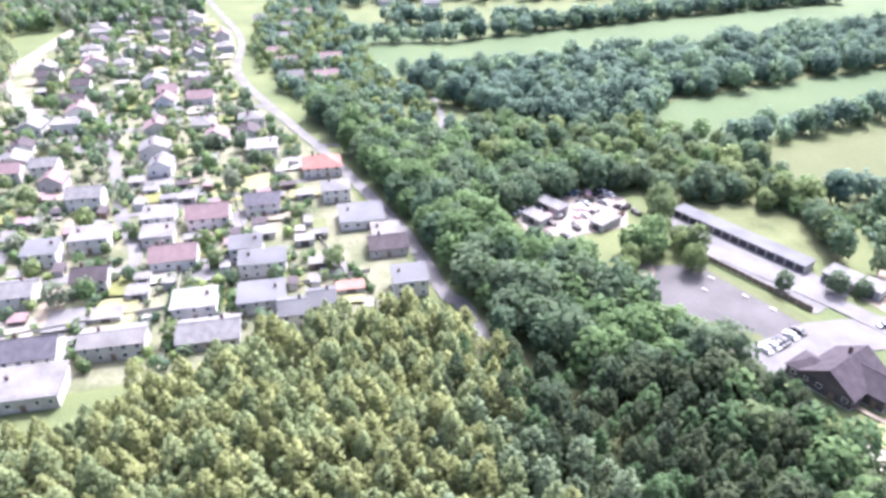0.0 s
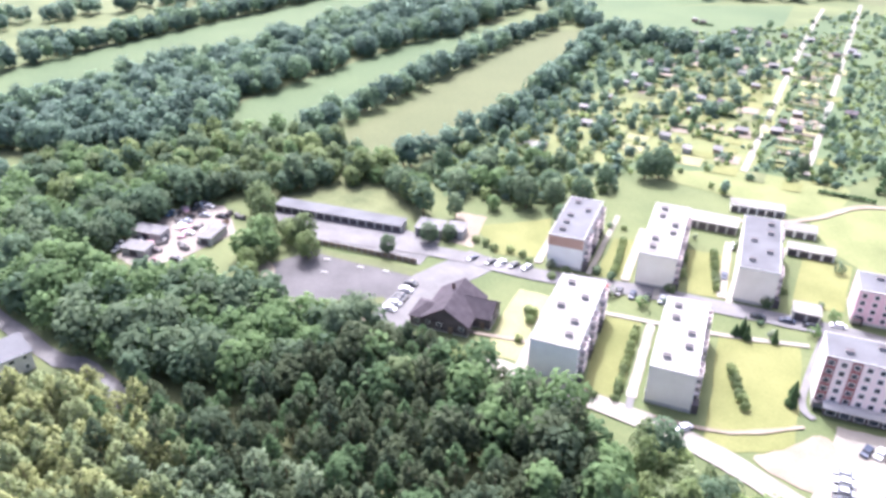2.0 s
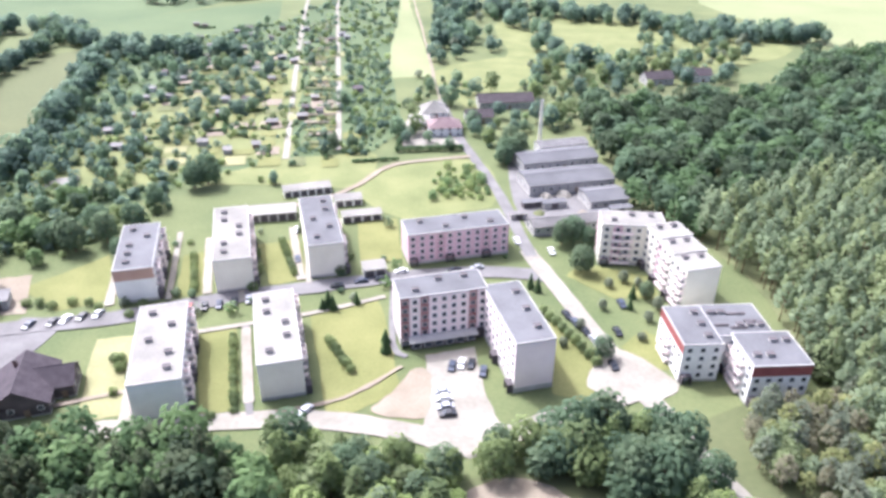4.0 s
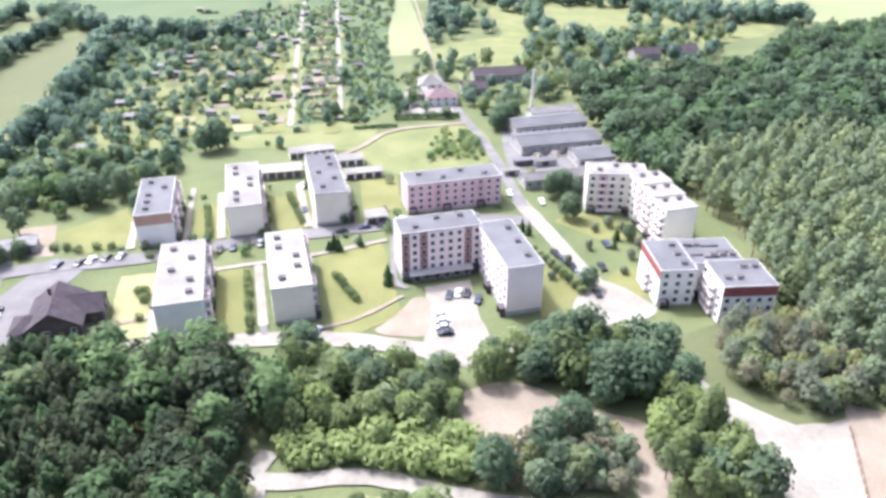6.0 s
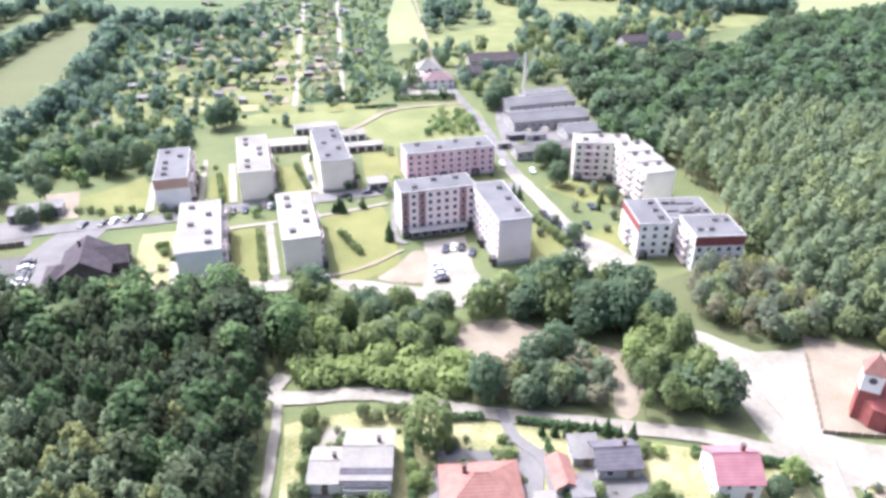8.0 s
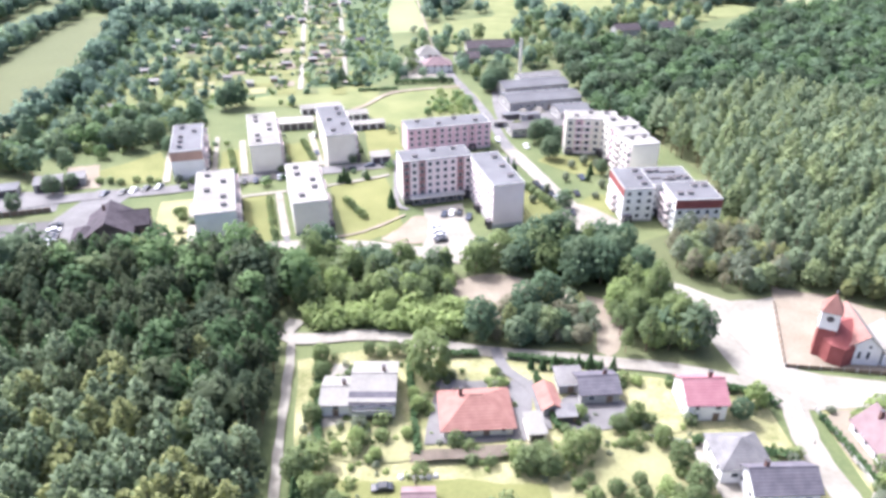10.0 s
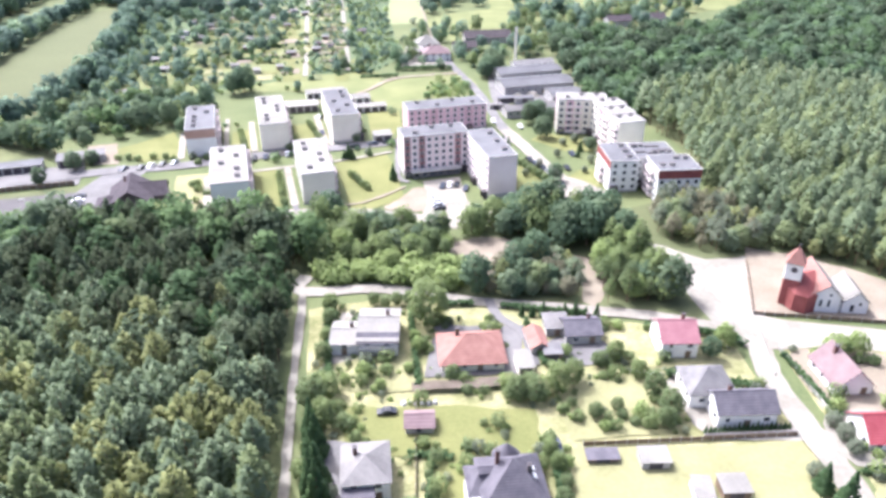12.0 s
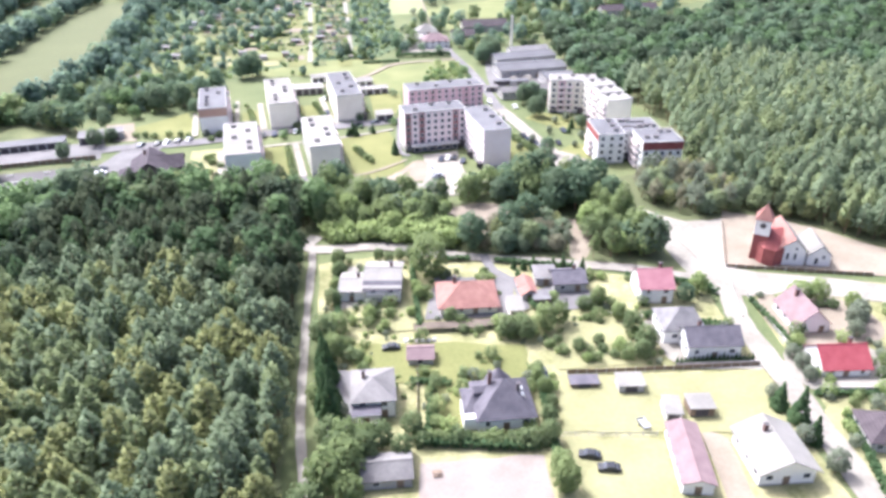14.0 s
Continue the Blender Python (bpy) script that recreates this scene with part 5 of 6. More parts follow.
def crown_broad(rng, H, R, lobes, per, r):
    """Tufts over the billows of a full rounded crown: places, sizes, directions."""
    n = lobes * per
    k = np.arange(n) + 0.5
    u = 1 - 1.82 * k / n
    a = 2.39996 * k + rng.uniform(-0.5, 0.5, n)
    q = np.sqrt(1 - u * u)
    d = np.stack([q * np.cos(a), q * np.sin(a), u], 1)
    bumps = rng.normal(size=(lobes, 3))
    bumps[:, 2] = np.abs(bumps[:, 2]) * 0.9 - 0.25
    bumps /= np.linalg.norm(bumps, axis=1)[:, None]
    near = (d @ bumps.T).max(1)
    reach = (0.66 + 0.38 * np.clip((near - 0.45) / 0.55, 0, 1) ** 0.7) * rng.uniform(0.66, 1.2, n)
    c = d * reach[:, None] * np.array([R, R, H * 0.47]) + np.array([0, 0, H * 0.53])
    out = d * np.array([0.8, 0.8, 0.6]) + np.array([0, 0, 0.45])
    return c, r * rng.uniform(0.7, 1.2, n), out


def crown_pine(rng, H, R, tiers, per, r):
    """Tufts on the whorls of a pine, which shorten to an uneven top."""
    C, S, D = [], [], []
    for k in range(tiers):
        s = k / (tiers - 1)
        reach = R * (1 - s ** 2.2) * rng.uniform(0.75, 1.12) + 0.3
        n = max(3, int(per * (1 - 0.72 * s)))
        a = 6.283 * np.arange(n) / n + rng.uniform(0, 6.28) + rng.uniform(-0.35, 0.35, n)
        q = reach * np.sqrt(rng.uniform(0.25, 1.0, n))
        z = H * (0.5 + 0.46 * s ** 0.75) + rng.uniform(-0.45, 0.45, n) - 0.2 * q
        C.append(np.stack([q * np.cos(a), q * np.sin(a), z], 1))
        S.append(r * rng.uniform(0.7, 1.25, n) * (1 - 0.3 * s))
        D.append(np.stack([0.75 * np.cos(a) * q / R, 0.75 * np.sin(a) * q / R, np.full(n, 0.75)], 1))
    return np.concatenate(C), np.concatenate(S), np.concatenate(D)


def crown_spruce(rng, H, R, n, r):
    s = rng.uniform(0, 1, n) ** 1.3
    a = rng.uniform(0, 6.28, n)
    q = R * (1 - s) * rng.uniform(0.6, 1.05, n)
    return np.stack([q * np.cos(a), q * np.sin(a), H * (0.08 + 0.9 * s)], 1), r * (1.15 - 0.7 * s), np.stack([np.cos(a), np.sin(a), np.full(n, 0.5)], 1)


def bulk_mesh(name, v, f, mats, index=None):
    me = bpy.data.meshes.new(name)
    me.vertices.add(len(v))
    me.vertices.foreach_set("co", np.ascontiguousarray(v, np.float32).ravel())
    me.loops.add(f.size)
    me.loops.foreach_set("vertex_index", np.ascontiguousarray(f, np.int32).ravel())
    me.polygons.add(len(f))
    me.polygons.foreach_set("loop_start", np.arange(0, f.size, 3, dtype=np.int32))
    for m in mats:
        me.materials.append(m)
    if index is not None:
        me.polygons.foreach_set("material_index", np.ascontiguousarray(index, np.int32))
    me.polygons.foreach_set("use_smooth", np.ones(len(f), bool))
    me.update()
    return me


def stem(H, r, lean=0.0, limbs=4):
    s = Shape().tube((0, 0, 0), (lean, 0, H * 0.5), r, r * 0.65).tube((lean, 0, H * 0.5), (lean * 1.4, 0, H * 0.85), r * 0.65, r * 0.2)
    for k in range(limbs):
        a, z = 2.4 * k, H * (0.4 + 0.1 * k)
        s.tube((lean * 0.8, 0, z), (lean + H * 0.16 * math.cos(a), H * 0.16 * math.sin(a), z + H * 0.13), r * 0.35, r * 0.12, 5)
    return s


def inside(px, py, poly):
    hit, n = np.zeros(len(px), bool), len(poly)
    for i in range(n):
        (x0, y0), (x1, y1) = poly[i], poly[(i + 1) % n]
        if y0 != y1:
            hit ^= ((y0 > py) != (y1 > py)) & (px < (x1 - x0) * (py - y0) / (y1 - y0) + x0)
    return hit


def spread(poly, gap, rng, keep=1.0, jitter=0.38, clear=1.5, bunch=None):
    """Uneven places within the outline, off roads and buildings."""
    xs, ys = [p[0] for p in poly], [p[1] for p in poly]
    gx, gy = np.meshgrid(np.arange(min(xs), max(xs), gap), np.arange(min(ys), max(ys), gap * 0.87))
    gx = gx + gap / 2 * (np.arange(gx.shape[0]) % 2)[:, None]
    px, py = gx.ravel() + rng.uniform(-jitter, jitter, gx.size) * gap, gy.ravel() + rng.uniform(-jitter, jitter, gx.size) * gap
    ok = inside(px, py, poly) & (rng.uniform(0, 1, px.size) < keep)
    px, py = px[ok], py[ok]
    if bunch is not None:
        ok = np.array([noise.noise((x * 0.11, y * 0.11, 3.0)) > bunch for x, y in zip(px, py)], bool)
        px, py = px[ok], py[ok]
    for a, b, r in ROADS + TAKEN:
        far = (px - a) ** 2 + (py - b) ** 2 > (r + clear) ** 2
        px, py = px[far], py[far]
    return px, py


def wood_of(name, px, py, kinds, mats, rng, label, low=0.8, high=1.2):
    """Many trees in one mesh, from a few tree shapes."""
    V, F, I, base = [], [], [], 0
    pick = rng.integers(0, len(kinds), len(px))
    tone = rng.integers(0, len(mats), len(px))
    for k, (v, f, tv, tf) in enumerate(kinds):
        here = np.where(pick == k)[0]
        if not len(here):
            continue
        a, s = rng.uniform(0, 6.28, len(here)), rng.uniform(low, high, len(here))
        c, sn = np.cos(a) * s, np.sin(a) * s
        for vv, ff, bark in ((v, f, False), (tv, tf, True)):
            w = np.empty((len(here), len(vv), 3))
            w[..., 0] = vv[None, :, 0] * c[:, None] - vv[None, :, 1] * sn[:, None] + px[here][:, None]
            w[..., 1] = vv[None, :, 0] * sn[:, None] + vv[None, :, 1] * c[:, None] + py[here][:, None]
            w[..., 2] = vv[None, :, 2] * s[:, None]
            V.append(w.reshape(-1, 3))
            F.append((ff[None] + (base + len(vv) * np.arange(len(here)))[:, None, None]).reshape(-1, 3))
            I.append(np.full(len(here) * len(ff), len(mats)) if bark else np.repeat(tone[here], len(ff)))
            base += len(here) * len(vv)
    ob = new(name, bulk_mesh(name, np.concatenate(V), np.concatenate(F), [*mats, BARK], np.concatenate(I)))
    return tagged(ob, label, "trees", kind="stuff")


def pole(H, r):
    s = Shape().tube((0, 0, 0), (0, 0, H), r, r * 0.3, 5)
    tri = [t for q in s.f for t in ([(q[0], q[i], q[i + 1]) for i in range(1, len(q) - 1)])]
    return np.array(s.v), np.array(tri)


nr = np.random.default_rng(11)
SPRAY = (0.75, 0.75, 1.05)
PINE_NEAR = [(*tufts(*crown_pine(nr, H, R, 9, 22, 0.82), nr, SPRAY), *pole(H * 0.9, 0.2)) for H, R in ((13.5, 2.6), (15.5, 2.4), (12, 3.1), (14.5, 2.8), (11, 2.4), (14, 2.0))]
PINE_FAR = [(*tufts(*crown_pine(nr, H, R, 7, 13, 1.05), nr, SPRAY), *pole(H * 0.85, 0.2)) for H, R in ((14, 2.8), (15.5, 2.5), (13, 3.0), (16, 2.6))]
OAK_NEAR = [(*tufts(*crown_broad(nr, H, R, 14, 18, 0.88), nr), *pole(H * 0.6, 0.3)) for H, R in ((13, 4.6), (11, 4.2), (14.5, 4.4), (12, 5.0), (14, 3.8))]
OAK_FAR = [(*tufts(*crown_broad(nr, H, R, 11, 13, 1.12), nr), *pole(H * 0.6, 0.3)) for H, R in ((13, 4.6), (11, 4.2), (14.5, 4.2), (12, 5.0))]
OAK_SMALL = [(*tufts(*crown_broad(nr, H, R, 8, 8, 1.45), nr), *pole(H * 0.6, 0.3)) for H, R in ((13, 4.4), (11, 4.2), (14.5, 4.0), (12, 4.8))]
BUSH_FAR = [(*tufts(*crown_broad(nr, H, R, 4, 5, 0.85), nr), *pole(H * 0.5, 0.1)) for H, R in ((3.4, 1.9), (2.6, 1.7), (4.2, 2.2))]
BUSH = [(*tufts(*crown_broad(nr, H, R, 7, 10, 0.5), nr), *pole(H * 0.5, 0.1)) for H, R in ((3.4, 1.9), (2.6, 1.7), (4.2, 2.2))]
LOW = [(*tufts(*crown_broad(nr, H, R, 4, 5, 0.4), nr), *pole(H * 0.4, 0.06)) for H, R in ((1.5, 1.0), (1.1, 0.9), (1.8, 1.2))]


def tree_row(pts, width, gap, label, kinds=None, mats=None, low=0.7, high=1.05):
    line = curve_through(pts, 8)
    xs, ys = [], []
    for p, q in zip(line, line[1:]):
        n = max(1, int((q - p).length / gap * width / gap + nr.uniform(0, 0.9)))
        for k in range(n):
            c = p.lerp(q, (k + nr.uniform(0, 1)) / n)
            xs.append(c.x + nr.uniform(-width / 2, width / 2))
            ys.append(c.y + nr.uniform(-width / 2, width / 2))
    wood_of("tree_row", np.array(xs), np.array(ys), kinds or OAK_SMALL, mats or HAZY_LEAF, nr, label, low, high)


# Leaf colours turn brighter and yellower westward, darker olive northward.
px, py = spread(W_PINES, 3.85, nr)
south = py < 54 - 0.12 * (px + 90) + 6 * np.sin(px * 0.07) + nr.uniform(-17, 17, len(px))
west = south & (px < -84 - 0.3 * py + nr.uniform(-20, 20, len(px)))
south &= ~west
wood_of("pine_wood", px[west], py[west], PINE_NEAR, YELLOW_PINE + PINE[:2], nr, "dense wood of yellow-green pines", 0.74, 1.12)
wood_of("pine_wood", px[south], py[south], PINE_NEAR, [PINE[0], PINE[2], PINE[1], PINE[2]], nr, "dense wood of green pines beside the track", 0.74, 1.12)
some = ~south & ~west & (nr.uniform(0, 1, len(px)) < 0.82)
wood_of("mixed_wood", px[some], py[some], OAK_NEAR[:1] + PINE_NEAR, OLIVE + [DARKPINE, OLIVE[0]], nr, "dense dark mixed wood of pines and broadleaved trees", 0.66, 1.0)
EDGE_WOOD = [(-84, 115), (-62, 119), (-44, 117), (-34, 106), (-33, 92), (-46, 92), (-60, 98), (-80, 100), (-100, 96), (-112, 88), (-108, 106)]
wood_of("broadleaf_edge", *spread(EDGE_WOOD, 8, nr, 0.7), OAK_NEAR, FRUIT + OLIVE[:1] + OAK[1:2], nr, "broadleaved trees at the edge of the pine wood", 0.8, 1.1)
px, py = spread(E_PINES, 4.9, nr)
seen = px < 22 + 0.62 * ((py + 104) * 0.873 + 51)
px, py = px[seen], py[seen]
near = py < 155
wood_of("pine_wood", px[near], py[near], PINE_NEAR, [PINE[0], PINE[2], PINE[2]], nr, "large dense pine wood behind the flats", 0.8, 1.15)
far = (py > 250 + 14 * np.sin(px * 0.05)) | (px < 82 + 8 * np.sin(py * 0.09))
mid = ~near & ~far
some = ~near & far & (nr.uniform(0, 1, len(px)) < 0.55)
wood_of("pine_wood", px[mid], py[mid], PINE_FAR, [PINE[0], PINE[2], PINE[2]], nr, "large dense pine wood behind the workshops", 0.8, 1.15)
wood_of("mixed_wood", px[some], py[some], OAK_SMALL + PINE_FAR[:1], [OAK[0], OLIVE[1], DARKPINE], nr, "dark dense mixed wood behind the workshops", 0.75, 1.15)
tree_row([(99, 152), (100, 130), (106, 110), (128, 92), (150, 72)], 7, 4.2, "young trees along the edge of the pine wood", OAK_NEAR + PINE_NEAR[:2], PINE + OLIVE[:1], 0.42, 0.72)
wood_of("broadleaf_wood", *spread(WOOD_1, 6.2, nr), OAK_NEAR, OAK + OAK[1:2], nr, "dense broadleaved wood beside the village road", 0.75, 1.15)
wood_of("broadleaf_wood", *spread(WOOD_2, 6.4, nr), OAK_FAR, OAK + FRUIT, nr, "bright broadleaved wood behind the garages", 0.45, 0.9)
wood_of("broadleaf_wood", *spread(WOOD_3, 8, nr), OAK_FAR, HAZY_LEAF, nr, "distant broadleaved wood between meadows", 0.7, 1.15)


BACK = [(-196, 160), (-170, 168), (-146, 177), (-150, 190), (-176, 186), (-200, 172)]
wood_of("broadleaf_wood", *spread(BACK, 6.0, nr, clear=2.5), OAK_NEAR, OAK + FRUIT, nr, "broadleaved trees behind the garages", 0.55, 0.9)
RING = [(-206, 95), (-220, 128), (-210, 145), (-230, 142), (-252, 104), (-226, 97)]
wood_of("broadleaf_wood", *spread(RING, 5.6, nr), OAK_NEAR, OAK, nr, "broadleaved trees round the scrapyard", 0.6, 0.95)
RING_2 = [(-176, 136), (-193, 148), (-184, 149), (-162, 143), (-162, 124), (-167, 116), (-175, 119)]
wood_of("broadleaf_wood", *spread(RING_2, 5.6, nr), OAK_NEAR, OAK[:2], nr, "broadleaved trees between scrapyard and court", 0.6, 0.95)


tree_row([(-234, 206), (-239, 250), (-247, 314), (-254, 400), (-258, 505)], 10, 6, "row of broadleaved trees between meadows")
tree_row([(-178, 205), (-176, 250), (-179, 298), (-192, 368), (-214, 455)], 8, 6, "row of broadleaved trees beside the meadow")
tree_row([(-470, 98), (-452, 166), (-458, 239), (-460, 350), (-466, 480)], 10, 7, "distant row of broadleaved trees")
tree_row([(-524, 130), (-490, 190), (-463, 247), (-468, 342), (-460, 480)], 22, 8, "distant row of broadleaved trees")
tree_row([(-310, 470), (-300, 520), (-250, 500), (-220, 460), (-180, 452), (-130, 452)], 16, 8, "distant belt of trees behind the meadows")
tree_row([(-600, 90), (-560, 250), (-520, 400), (-480, 560)], 26, 10, "far belt of trees")
tree_row([(-250, 620), (-180, 640), (-110, 700)], 16, 9, "far clump of trees in the fields")
tree_row([(10, 600), (60, 590), (130, 560), (190, 520), (260, 510)], 22, 8, "distant belt of trees beyond the fields")
tree_row([(100, 420), (70, 460), (60, 520), (30, 600)], 14, 9, "distant row of trees beside a field")
tree_row([(4, 448), (6, 520), (2, 640)], 24, 11, "scrub and trees beside the crop field")
tree_row([(-300, 700), (0, 740), (300, 760)], 40, 14, "far belt of trees", low=0.8)
tree_row([(-640, -160), (-520, -125), (-430, -118), (-380, -110)], 40, 8, "dark wood at the edge of the village", PINE_FAR, PINE, 0.8, 1.1)
FAR_WOOD = [(-566, -140), (-582, -63), (-572, 2), (-640, 16), (-860, 40), (-860, -300), (-640, -230)]
# Silvery leaf tones mixed in lighten this far wood as haze would.
wood_of("pine_wood", *spread(FAR_WOOD, 11, nr), OAK_SMALL, OAK + SILVER, nr, "dark wood behind the village", 0.8, 1.1)

# scrub and gardens
ALLOT = [(-172, 214), (-184, 330), (-212, 455), (-120, 560), (-100, 640), (-40, 640), (-34, 430), (-18, 330), (-30, 296), (-62, 284), (-62, 262), (-96, 262), (-104, 226), (-120, 200), (-146, 192)]
wood_of("garden_trees", *spread(ALLOT, 13, nr, 0.42, clear=4.5, bunch=-0.12), OAK_SMALL, HAZY_LEAF + FRUIT[:1], nr, "fruit trees and bushes of the allotments", 0.25, 0.5)
wood_of("garden_bushes", *spread(ALLOT, 4.4, nr, 0.75, clear=2.2, bunch=0.02), BUSH_FAR, HAZY_LEAF + FRUIT + LIME, nr, "bushes and hedges of the allotments", 0.45, 0.95)
BEHIND = [(-150, 180), (-130, 182), (-114, 198), (-102, 214), (-98, 238), (-118, 252), (-150, 240), (-174, 216), (-172, 200)]
wood_of("garden_trees", *spread(BEHIND, 8.5, nr, 0.5), OAK_FAR, OAK, nr, "loose trees behind the blocks of flats", 0.45, 0.85)
GREEN_N = [(-172, 214), (-184, 330), (-150, 330), (-110, 280), (-100, 226), (-146, 192)]
DENSE_N = [(-168, 245), (-184, 330), (-212, 455), (-130, 520), (-100, 470), (-92, 390), (-96, 330), (-128, 285)]
wood_of("garden_trees", *spread(DENSE_N, 9.5, nr, 0.6), OAK_SMALL, HAZY_LEAF, nr, "trees among the far allotments", 0.35, 0.7)
wood_of("scrub", *spread(GREEN_N, 6.5, nr, 0.6), BUSH_FAR, HAZY_LEAF + FRUIT, nr, "green scrub below the tree row", 0.8, 1.5)
FARM = [(-22, 300), (14, 300), (64, 330), (66, 372), (110, 390), (160, 405), (200, 485), (100, 455), (48, 455), (38, 380), (-18, 420)]
wood_of("garden_trees", *spread(FARM, 11, nr, 0.7), OAK_SMALL, HAZY_LEAF + FRUIT, nr, "trees round the farm buildings", 0.4, 0.85)
wood_of("garden_bushes", *spread(FARM, 8, nr, 0.5), BUSH_FAR, OAK + SILVER, nr, "bushes round the farm buildings", 0.6, 1.3)
NORTH_EAST = [(-6, 442), (8, 452), (44, 462), (38, 570), (150, 560), (120, 470), (200, 490), (280, 512), (250, 552), (140, 590), (20, 640), (-12, 640)]
wood_of("scrub_wood", *spread(NORTH_EAST, 10, nr, 0.55, bunch=-0.1), OAK_SMALL, HAZY_LEAF + SILVER, nr, "grey-green scrub and trees beside the far fields", 0.4, 0.85)
PLOTS_MID = [(-66, 292), (-78, 360), (-90, 436), (-112, 560), (-84, 560), (-70, 470), (-58, 390), (-47, 300)]
wood_of("allotment_beds", *spread(PLOTS_MID, 3.8, nr, 0.42, jitter=0.3, clear=2.2), BUSH_FAR, [HAZY_LEAF[0], FRUIT[1], RUSSET[0]], nr, "low bushes and vine rows between the allotment paths", 0.3, 0.6)
PLOTS_EAST = [(-42, 302), (-54, 390), (-66, 474), (-48, 474), (-34, 430), (-24, 340), (-30, 300)]
wood_of("allotment_beds", *spread(PLOTS_EAST, 3.8, nr, 0.55, jitter=0.3, clear=2.2), BUSH_FAR, [HAZY_LEAF[1], FRUIT[0], HAZY_LEAF[2]], nr, "low bushes on the allotments beside the path", 0.35, 0.7)
VILLAGE = [(-162, -78), (-158, -4), (-172, 30), (-204, 34), (-270, 28), (-300, 38), (-364, 24), (-430, 14), (-620, 10), (-620, -80), (-400, -85), (-350, -100), (-230, -90)]
wood_of("garden_trees", *spread(VILLAGE, 10, nr, 0.65, clear=0.6), OAK_SMALL, OAK + FRUIT + SILVER, nr, "fruit trees in the village gardens", 0.32, 0.68)
wood_of("garden_bushes", *spread(VILLAGE, 3.6, nr, 0.75, clear=0.2, bunch=-0.05), BUSH_FAR, OAK + LIME + SILVER + HEDGE, nr, "bushes and hedges in the village gardens", 0.45, 1.0)
NORTH_GARDENS = [(-300, 62), (-380, 40), (-460, 30), (-600, 60), (-600, 110), (-400, 96), (-330, 104), (-296, 108)]
wood_of("garden_trees", *spread(NORTH_GARDENS, 6.5, nr, 0.85), OAK_SMALL, HAZY_LEAF + FRUIT, nr, "trees and orchards beyond the village road", 0.35, 0.8)
COPSES = []
SCRUB_1 = [(-33, 93), (-36, 106), (-40, 120), (-22, 120), (-2, 117), (8, 113), (6, 96), (-8, 92)]
COPSES.append((spread(SCRUB_1, 4.8, nr), ("green", "young", "light", "young", "light", "dull", "green", "slender", "dark"), 0.6, 1.15, "in the loose copse before the flats"))
YELLOW = [(-31, 85.6), (-31, 94), (-14, 93), (8, 96), (11, 87), (8, 82.5), (-10, 85.6)]
wood_of("thicket", *spread(YELLOW, 2.5, nr), BUSH, LIME, nr, "bright yellow-green thicket beside the track", 0.9, 1.6)
COPSE = [(8, 114), (18, 122), (34, 128), (52, 124), (61, 112), (56, 106), (40, 106), (28, 110), (22, 113)]
COPSES.append((spread(COPSE, 4.8, nr), ("dark", "dark", "slender", "dark", "green"), 0.8, 1.2, "in the dark copse before the flats"))
COPSE_2 = [(12, 80), (14, 90), (24, 92), (32, 97), (40, 92), (41, 78), (28, 77)]
COPSES.append((spread(COPSE_2, 3.5, nr), ("russet", "dull", "wispy", "dark", "wispy"), 0.5, 0.95, "in the scrub beside the track"))
COPSE_3 = [(47, 76), (46, 90), (52, 104), (60, 104), (66, 90), (68, 78), (60, 74)]
COPSES.append((spread(COPSE_3, 3.7, nr), ("young", "young", "slender", "young", "light"), 0.7, 1.1, "in the young copse beside the plaza"))
COPSE_4 = [(70, 112), (70, 130), (88, 136), (103, 140), (105, 122), (104, 108), (96, 104), (84, 103), (76, 105)]
COPSES.append((spread(COPSE_4, 3.8, nr), ("wispy", "wispy", "dull", "wispy"), 0.65, 1.05, "in the dry copse below the new flats"))
GARDENS = [(-22, -16), (-26, 50), (-26, 76), (6, 72), (40, 68), (74, 60), (76, 28), (56, 28), (30, 26), (26, 4), (0, 2), (-14, -14)]
wood_of("garden_bushes", *spread(GARDENS, 3.1, nr, 0.65, clear=0.3, bunch=0.06), BUSH, FRUIT * 2 + LIME + SILVER, nr, "shrubs and fruit bushes in the gardens", 0.3, 0.9)
wood_of("flower_beds", *spread(GARDENS, 2.4, nr, 0.5, clear=0.2, bunch=-0.05), LOW, LIME + FRUIT + SILVER, nr, "low garden plants and beds", 0.4, 1.0)
E_GARDENS = [(84, 56), (86, 20), (84, -14), (104, -14), (118, 20), (124, 50), (104, 56)]
wood_of("garden_bushes", *spread(E_GARDENS, 3.6, nr, 0.7, clear=0.3, bunch=0.0), BUSH, FRUIT + LIME + SILVER, nr, "shrubs in the gardens beside the road", 0.4, 0.95)
ESTATE = [(-100, 176), (-100, 216), (-70, 224), (-30, 232), (24, 226), (30, 196), (12, 180), (-14, 184), (-60, 166)]
wood_of("estate_shrubs", *spread(ESTATE, 6.5, nr, 0.4, clear=0.3), BUSH_FAR, OAK + SILVER, nr, "shrubs between the blocks of flats", 0.45, 0.9)
wood_of("meadow_scrub", *spread([(-4, 250), (-2, 280), (14, 286), (19, 252)], 3.5, nr, 0.8), BUSH, OAK[1:2] + LIME, nr, "green scrub on the meadow", 0.5, 0.9)

# ---- single trees and hedges ----


def tree_kind(make, H, r, mats, seed, limbs=4):
    rg = np.random.default_rng(seed)
    v, f = tufts(*make(rg), rg)
    return stem(H, r, 0.2, limbs).mesh("trunk", BARK), bulk_mesh("crown", v, f, mats)


